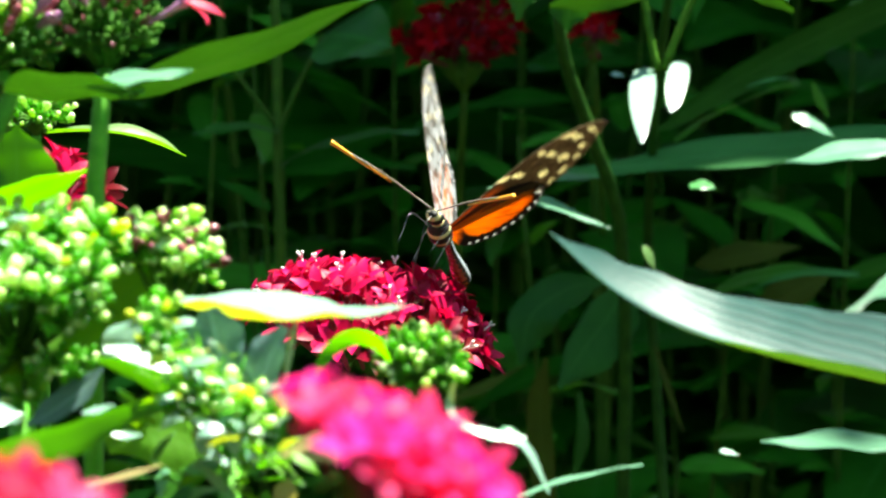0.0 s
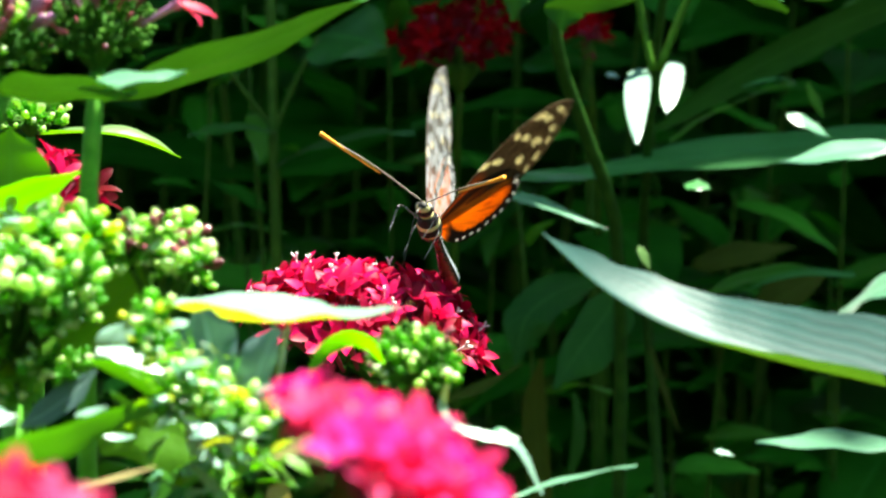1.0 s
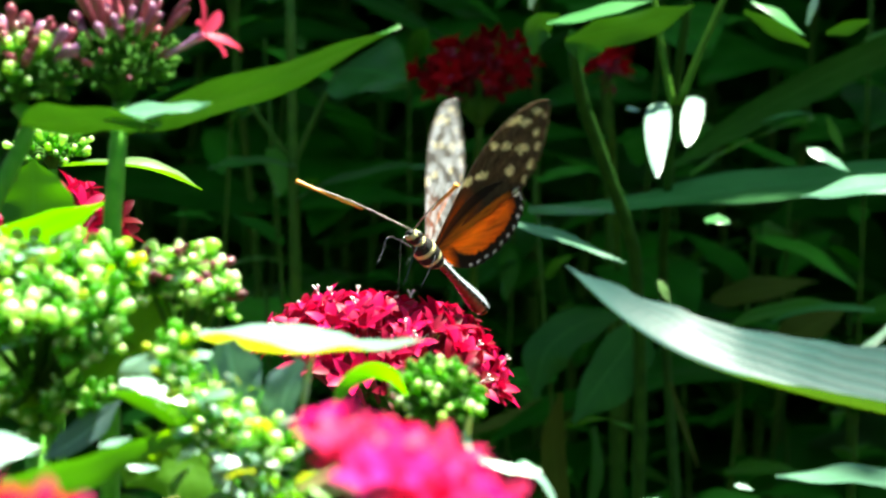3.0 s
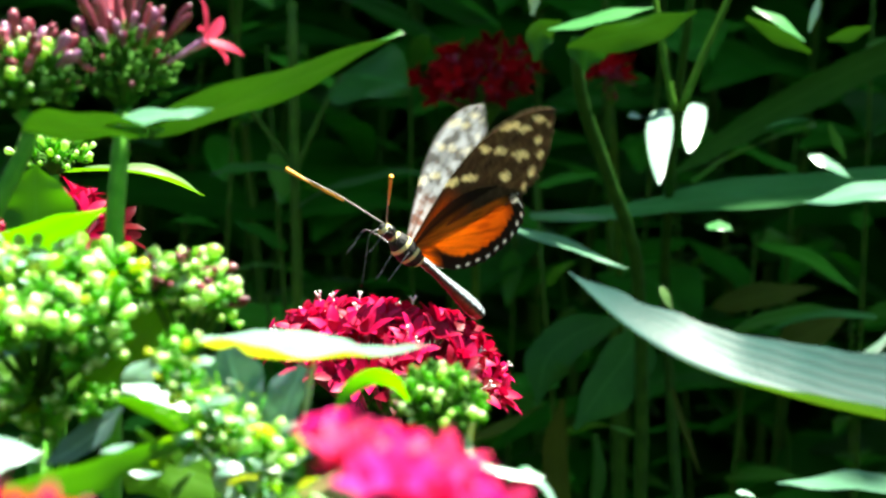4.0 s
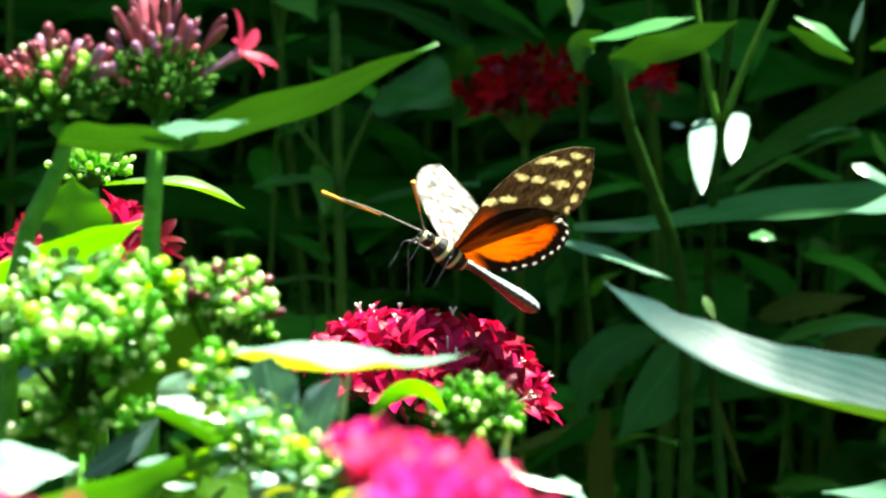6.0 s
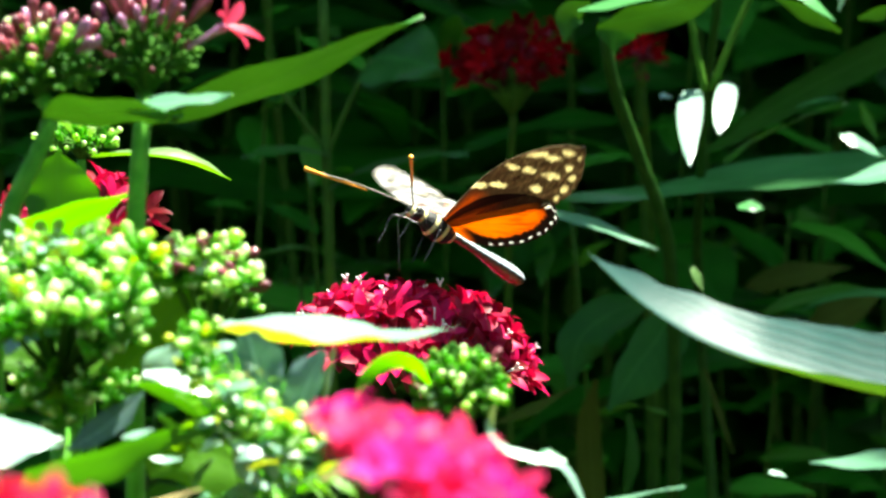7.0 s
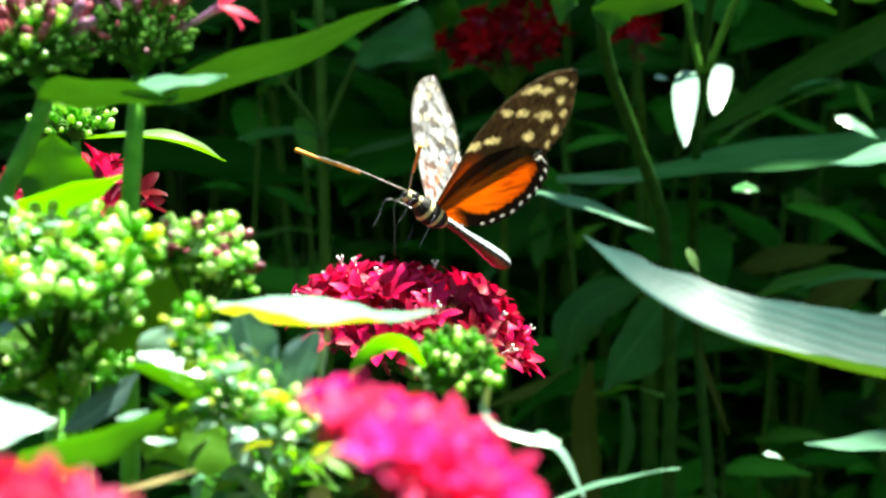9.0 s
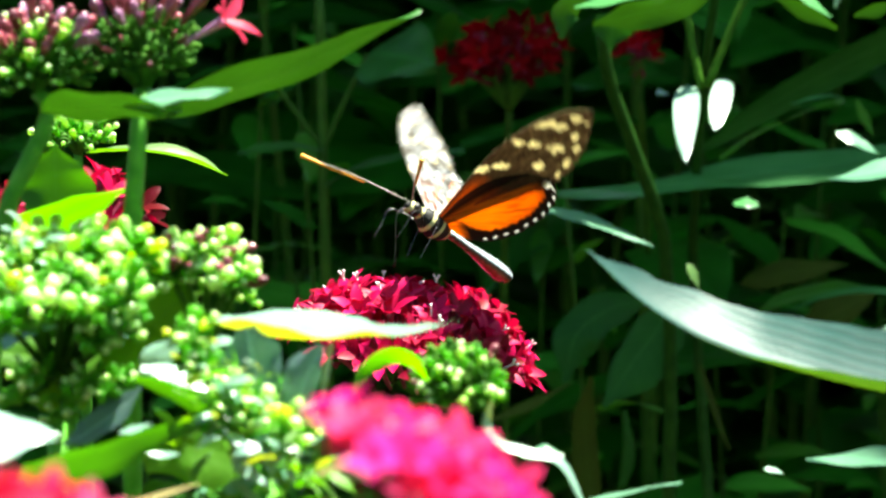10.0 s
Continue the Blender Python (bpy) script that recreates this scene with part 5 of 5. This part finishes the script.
def wing_mesh(side, hind):
    n, m = (92, 56) if hind else (110, 44)
    lead, trail = (spline([(x, y, 0) for x, y in pts], n) for pts in ((HIND_LEAD, HIND_TRAIL) if hind else (FORE_LEAD, FORE_TRAIL)))
    verts, cols, faces = [], [], []
    for i in range(n + 1):
        s = i / n
        for j in range(m + 1):
            t = j / m
            q = lead[i].lerp(trail[i], t)
            o, f = q.x, q.y
            if hind:
                # scalloped rim
                if t > 0.9:
                    o, f = o - 0.25 * (t - 0.9) * 10 * abs(math.sin(s * 47)) * 0.4, f + 0.5 * (t - 0.9) * 10 * abs(math.sin(s * 47))
                rim = min((trail[k] - q).length for k in range(max(0, i - 8), min(n, i + 8) + 1))
                cols.append(hind_pigment(o, f, s, t, rim, s))
            else:
                cols.append(fore_pigment(o, f, s, t))
                # frayed outer margin
                if t > 0.88 and s > 0.3:
                    f += 0.9 * (t - 0.88) / 0.12 * max(0.0, noise.noise(Vector((s * 38, 0, 4))) + 0.25)
            camber = 0.9 * math.sin(math.pi * s) * (t - 0.3) + 0.12 * math.sin((t * 9 + s) * 2)
            ridge = -0.35 if hind else 0.0
            verts.append((side * o * MM, f * MM, (ridge - camber * 0.8) * MM))
    count = len(verts)
    verts += [(x, y, z - 0.00008) for x, y, z in verts]
    cols += cols
    for i in range(n):
        for j in range(m):
            a = i * (m + 1) + j
            four = (a, a + 1, a + m + 2, a + m + 1)
            faces.append(four if side < 0 else four[::-1])
    faces += [tuple(k + count for k in f[::-1]) for f in faces]
    me = bpy.data.meshes.new("hindwing" if hind else "forewing")
    me.from_pydata(verts, [], faces)
    at = me.color_attributes.new("pigment", "FLOAT_COLOR", "POINT")
    for k, c in enumerate(cols):
        s, t = k % count // (m + 1) / n, k % (m + 1) / m
        vein = abs((t * 6 + s) % 1 - 0.5)
        # keeps the painted glare off the margins and veins
        glare_mask = 1 - 0.85 * max(edge(0.85 - s + 0.05 * noise.noise(Vector((t * 9, s * 9, 0))), 0.12), edge(t - 0.05, 0.06), edge(0.93 - t, 0.08) * edge(0.35 - s, 0.2), 0.6 * edge(vein - 0.07, 0.08))
        at.data[k].color = (*c, glare_mask * (0.75 + 0.5 * noise.noise(Vector((s * 7, t * 5, 2)))))
    for k, p in enumerate(me.polygons):
        p.use_smooth = True
        p.material_index = int(k >= len(faces) // 2)
    me.materials.append(WING_UPPER)
    me.materials.append(WING_LOWER)
    return me


def child(name, me, parent, m=None, label=""):
    ob = new(name, me)
    ob.parent = parent
    ob.matrix_basis = m or Matrix()
    return tagged(ob, label)


def striped(name, stops, scale):
    """Dark fur with lengthwise pale bands, in the body's own space."""
    k = Mat(name)
    c = k.node("ShaderNodeTexCoord")
    sep = k.node("ShaderNodeSeparateXYZ")
    k.link(c.outputs["Object"], sep.inputs[0])
    n = k.noise(1500.0, 3.0)
    band = k.math("FRACT", k.math("ADD", k.math("MULTIPLY", sep.outputs["Y"], scale), k.math("MULTIPLY", sep.outputs["Z"], scale * 0.12)))
    k.set(k.ramp(band, stops).outputs["Color"], 0.6, 0.3)
    k.bump(n.outputs["Fac"], 0.6, 0.0004)
    return k.m


def abdomen_material():
    k = Mat("abdomen_skin")
    c = k.node("ShaderNodeTexCoord")
    sep = k.node("ShaderNodeSeparateXYZ")
    k.link(c.outputs["Object"], sep.inputs[0])
    h = k.math("MULTIPLY", sep.outputs["Z"], 400.0)
    # pale band on the upper sides: silvery highlights put into the colour
    col = k.ramp(k.math("ADD", h, 0.5), [(0.12, (0.24, 0.045, 0.015)), (0.38, (0.08, 0.02, 0.012)), (0.55, (0.03, 0.03, 0.04)), (0.60, (0.04, 0.04, 0.05)), (0.72, (0.55, 0.58, 0.62)), (0.95, (0.30, 0.33, 0.38))]).outputs["Color"]
    k.set(col, 0.22, 0.9, coat=0.3)
    ring = k.math("SINE", k.math("MULTIPLY", sep.outputs["Y"], 3000.0))
    k.bump(ring, 0.3, 0.0004)
    return k.m


def shape(profile, sides=14, squash=0.9):
    """A body along y from (radius, y, z) in mm."""
    bm = bmesh.new()
    rings = [[bm.verts.new((r * math.cos(w) * MM, y * MM, (z + r * squash * math.sin(w)) * MM)) for w in [2 * math.pi * k / sides for k in range(sides)]] for r, y, z in profile]
    for u, w in zip(rings, rings[1:]):
        for k in range(sides):
            bm.faces.new((u[k], w[k], w[(k + 1) % sides], u[(k + 1) % sides]))
    bm.faces.new(rings[0])
    bm.faces.new(rings[-1][::-1])
    return bm


def build_butterfly():
    fur = striped("thorax_fur", [(0.0, (0.008, 0.007, 0.006)), (0.56, (0.010, 0.008, 0.007)), (0.62, (0.56, 0.50, 0.22)), (0.86, (0.62, 0.56, 0.28)), (0.92, (0.010, 0.008, 0.007))], 300.0)
    dark = plain("dark_chitin", (0.012, 0.011, 0.011), (0.04, 0.035, 0.03), 900, 0.35, 0.6)
    leg_mat = plain("grey_leg", (0.02, 0.02, 0.025), (0.06, 0.06, 0.07), 900, 0.3, 0.7)
    shaft = plain("grey_antenna", (0.14, 0.12, 0.09), (0.26, 0.24, 0.20), 700, 0.4, 0.5)
    club_mat = plain("orange_club", (0.72, 0.28, 0.02), (0.85, 0.38, 0.03), 700, 0.4, 0.5)
    b = tagged(new("butterfly"), "orange, brown and cream longwing butterfly fluttering above the crimson flower head", "butterfly")
    b.empty_display_size = 0.01

    def bit(name, bm, mat, parent=b, m=None, label=""):
        return child(name, mesh_of(name, bm, mat), parent, m, label)

    bit("thorax", shape([(0.3, -4.8, 0), (1.7, -4.2, -0.2), (2.6, -2.2, -0.5), (3.0, 0.2, -0.6), (2.9, 2.6, -0.5), (2.2, 4.6, -0.2), (1.3, 5.8, 0)], 18, 1.05), fur, label="black thorax with cream bands")
    bit("abdomen", shape([(1.2, -3.6, 0.1), (1.35, -6, 0.3), (1.25, -9, 0.4), (1.35, -12, 0.4), (1.75, -16, 0.4), (2.25, -20, 0.3), (2.45, -23.5, 0.2), (2.0, -26, 0.2), (0.9, -27.3, 0.3), (0.2, -27.7, 0.3)]), abdomen_material(), label="long slim dark abdomen, rusty beneath")
    bit("head", shape([(0.8, 5.2, 0), (1.7, 6.0, -0.1), (2.1, 7.3, -0.2), (1.9, 8.8, -0.3), (1.2, 9.8, -0.3), (0.3, 10.3, -0.3)]), fur)
    for sd in (-1, 1):
        bm = bmesh.new()
        bmesh.ops.create_icosphere(bm, subdivisions=2, radius=1.05 * MM)
        bit("eye", bm, dark, m=pose(sd * 1.5 * MM, 8.0 * MM, 0.2 * MM))
        bm = bmesh.new()
        root = Vector((sd * 0.6, 9.4, 0.9)) * MM
        end = Vector((sd * 24.0, 27.5, 2.2)) * MM
        mid = root.lerp(end, 0.5) + Vector((0, 0.6, 0.5)) * MM
        tube(bm, [Vector(), (mid - root), (end - root)], 0.20 * MM, 0.20 * MM, 14, 6)
        an = bit("antenna", bm, shaft, m=Matrix.Translation(root))
        bm = bmesh.new()
        d = end - root
        tube(bm, [d * 0.42, d * 0.7, d * 0.93, d * 1.0, d * 1.02], 0.22 * MM, 0.62 * MM, 12, 7)
        bit("club", bm, club_mat, an, label="orange tip of the antenna")
        for y, out, reach in ((4.0, 4.0, 6.5), (0.5, 2.0, 0.8)):
            bm = bmesh.new()
            tube(bm, [(0, 0, 0), (sd * out * 0.8 * MM, reach * 0.6 * MM, 0.4 * MM), (sd * out * MM, reach * MM, -0.6 * MM), (sd * out * 0.9 * MM, reach * 1.05 * MM, -5.2 * MM), (sd * out * 0.8 * MM, reach * 1.15 * MM, -9.0 * MM)], 0.14 * MM, 0.07 * MM, 16, 5)
            bit("leg", bm, leg_mat, m=pose(sd * 1.2 * MM, y * MM, -1.6 * MM))
    bm = bmesh.new()
    tube(bm, [(0, 0, 0), (0, 1.6 * MM, -3 * MM), (0, -1.5 * MM, -9 * MM), (0, -4.5 * MM, -14.5 * MM)], 0.16 * MM, 0.10 * MM, 12, 5)
    bit("proboscis", bm, dark, m=pose(0, 9.6 * MM, -0.6 * MM))
    wings = []
    for sd in (-1, 1):
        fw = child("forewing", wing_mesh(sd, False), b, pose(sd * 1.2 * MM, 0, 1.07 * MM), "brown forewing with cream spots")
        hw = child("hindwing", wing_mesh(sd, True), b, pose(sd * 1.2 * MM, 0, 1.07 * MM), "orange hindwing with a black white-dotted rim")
        wings += [(sd, fw), (sd, hw)]
    return b, wings


butterfly, wings = build_butterfly()

# seconds, place, turn about x, y, z (degrees)
FLIGHT = [
    (0.0, 0.0093, 0.0003, 0.7032, 34.9, -13.0, 156.2),
    (0.6, 0.0081, 0.0004, 0.7046, 35.6, -12.7, 155.6),
    (1.0, 0.0081, 0.0005, 0.7048, 39.4, -10.4, 156.3),
    (1.5, 0.0079, 0.0004, 0.7044, 37.5, -8.7, 148.8),
    (2.0, 0.0046, 0.0005, 0.7049, 39.0, -6.0, 146.0),
    (2.5, 0.0042, 0.0005, 0.7054, 40.6, -3.1, 149.6),
    (3.9, -0.0026, 0.0008, 0.7082, 29.0, 8.8, 120.3),
    (4.0, -0.0031, 0.0008, 0.7084, 40.2, 2.0, 121.9),
    (4.1, -0.0035, 0.0009, 0.7085, 37.6, 3.5, 122.4),
    (4.2, -0.0040, 0.0009, 0.7087, 39.3, 2.4, 123.0),
    (4.3, -0.0044, 0.0009, 0.7089, 35.9, 4.5, 123.4),
    (4.4, -0.0049, 0.0010, 0.7090, 31.7, 7.2, 123.5),
    (4.5, -0.0053, 0.0010, 0.7092, 29.2, 8.9, 123.7),
    (5.2, -0.0043, 0.0010, 0.7100, 33.1, 6.5, 121.6),
    (6.5, -0.0018, 0.0010, 0.7101, 33.2, 7.4, 116.7),
    (7.5, -0.0030, 0.0010, 0.7092, 31.6, 7.2, 129.1),
    (8.2, -0.0043, 0.0010, 0.7096, 28.8, 6.0, 127.3),
    (9.0, -0.0026, 0.0009, 0.7088, 32.9, 4.8, 129.0),
    (9.7, -0.0016, 0.0011, 0.7102, 34.8, 2.5, 129.2),
    (10.0, -0.0024, 0.0010, 0.7095, 33.8, 2.6, 127.4),
]
# seconds, how far the wings are raised (degrees)
BEAT = [
    (0.0, 59), (0.1, 65.5), (0.2, 72), (0.3, 75.5), (0.4, 79), (0.5, 80.5), (0.6, 84), (0.7, 80),
    (0.8, 75), (0.9, 72), (1.0, 68), (1.1, 59), (1.2, 51), (1.3, 45), (1.4, 39.5), (1.5, 39),
    (1.6, 57), (1.7, 73), (1.8, 81), (1.9, 75), (2.0, 62), (2.1, 58), (2.2, 47.5), (2.3, 41),
    (2.4, 33), (2.5, 31), (2.6, 43), (2.7, 56), (2.8, 70), (2.9, 79), (3.0, 74), (3.1, 62),
    (3.2, 50), (3.3, 38), (3.4, 34), (3.5, 48), (3.6, 64), (3.7, 78), (3.8, 85.5), (3.9, 82),
    (4.0, 72), (4.1, 64), (4.2, 80), (4.3, 66), (4.4, 66), (4.5, 57.5), (4.6, 49), (4.7, 46),
    (4.8, 43), (4.9, 37), (5.0, 27), (5.1, 19), (5.2, 9), (5.3, 14), (5.4, 34), (5.5, 58),
    (5.6, 74), (5.7, 70), (5.8, 58), (5.9, 44), (6.0, 36), (6.1, 44), (6.2, 60), (6.3, 70),
    (6.4, 65), (6.5, 57), (6.6, 48), (6.7, 43.5), (6.8, 37.5), (6.9, 31.5), (7.0, 24.5), (7.1, 18.5),
    (7.2, 19.5), (7.3, 31), (7.4, 57), (7.5, 69), (7.6, 73), (7.7, 76), (7.8, 83), (7.9, 85),
    (8.0, 88), (8.1, 88), (8.2, 89.5), (8.3, 84), (8.4, 77.5), (8.5, 74.5), (8.6, 77), (8.7, 79),
    (8.8, 73.5), (8.9, 65.5), (9.0, 56.5), (9.1, 53.5), (9.2, 54), (9.3, 50), (9.4, 42), (9.5, 37),
    (9.6, 24.5), (9.7, 17), (9.8, 15), (9.9, 28), (10.0, 44.5),
]

# degrees by which the right wing trails or leads the left one
LAG = {1.9: -4, 2.0: -8, 2.1: -8, 2.2: -4, 7.9: 3, 8.0: 5, 8.1: 4, 8.3: 7, 8.4: 13, 8.5: 16, 8.6: 15, 8.7: 12, 8.8: 6}
# seconds, how far the wings are turned about their own length (degrees)
TILT = [(0.0, -9), (0.5, -4), (1.0, -9), (1.5, -10), (2.0, -18), (2.5, 0)]


def tilt_at(t, up, sd):
    for (a, u), (b, v) in zip(TILT, TILT[1:]):
        if t <= b:
            return (u + (v - u) * (t - a) / (b - a)) * (1.0 if sd > 0 else 0.5)
    return -0.7 * max(0.0, 55 - up) if sd > 0 and t > 3.5 else 0


def motions():
    walk(butterfly, [(t, pose(x, y, z, rx, ry, rz)) for t, x, y, z, rx, ry, rz in FLIGHT])
    for sd, w in wings:
        walk(w, [(t, pose(sd * 0.0012, 0, 0.00107, 0, -sd * (up + (LAG.get(t, 3 if t < 1.9 else 0) if sd > 0 else 0)), 0) @ pose(0, 0, 0, tilt_at(t, up, sd))) for t, up in BEAT])


motions()
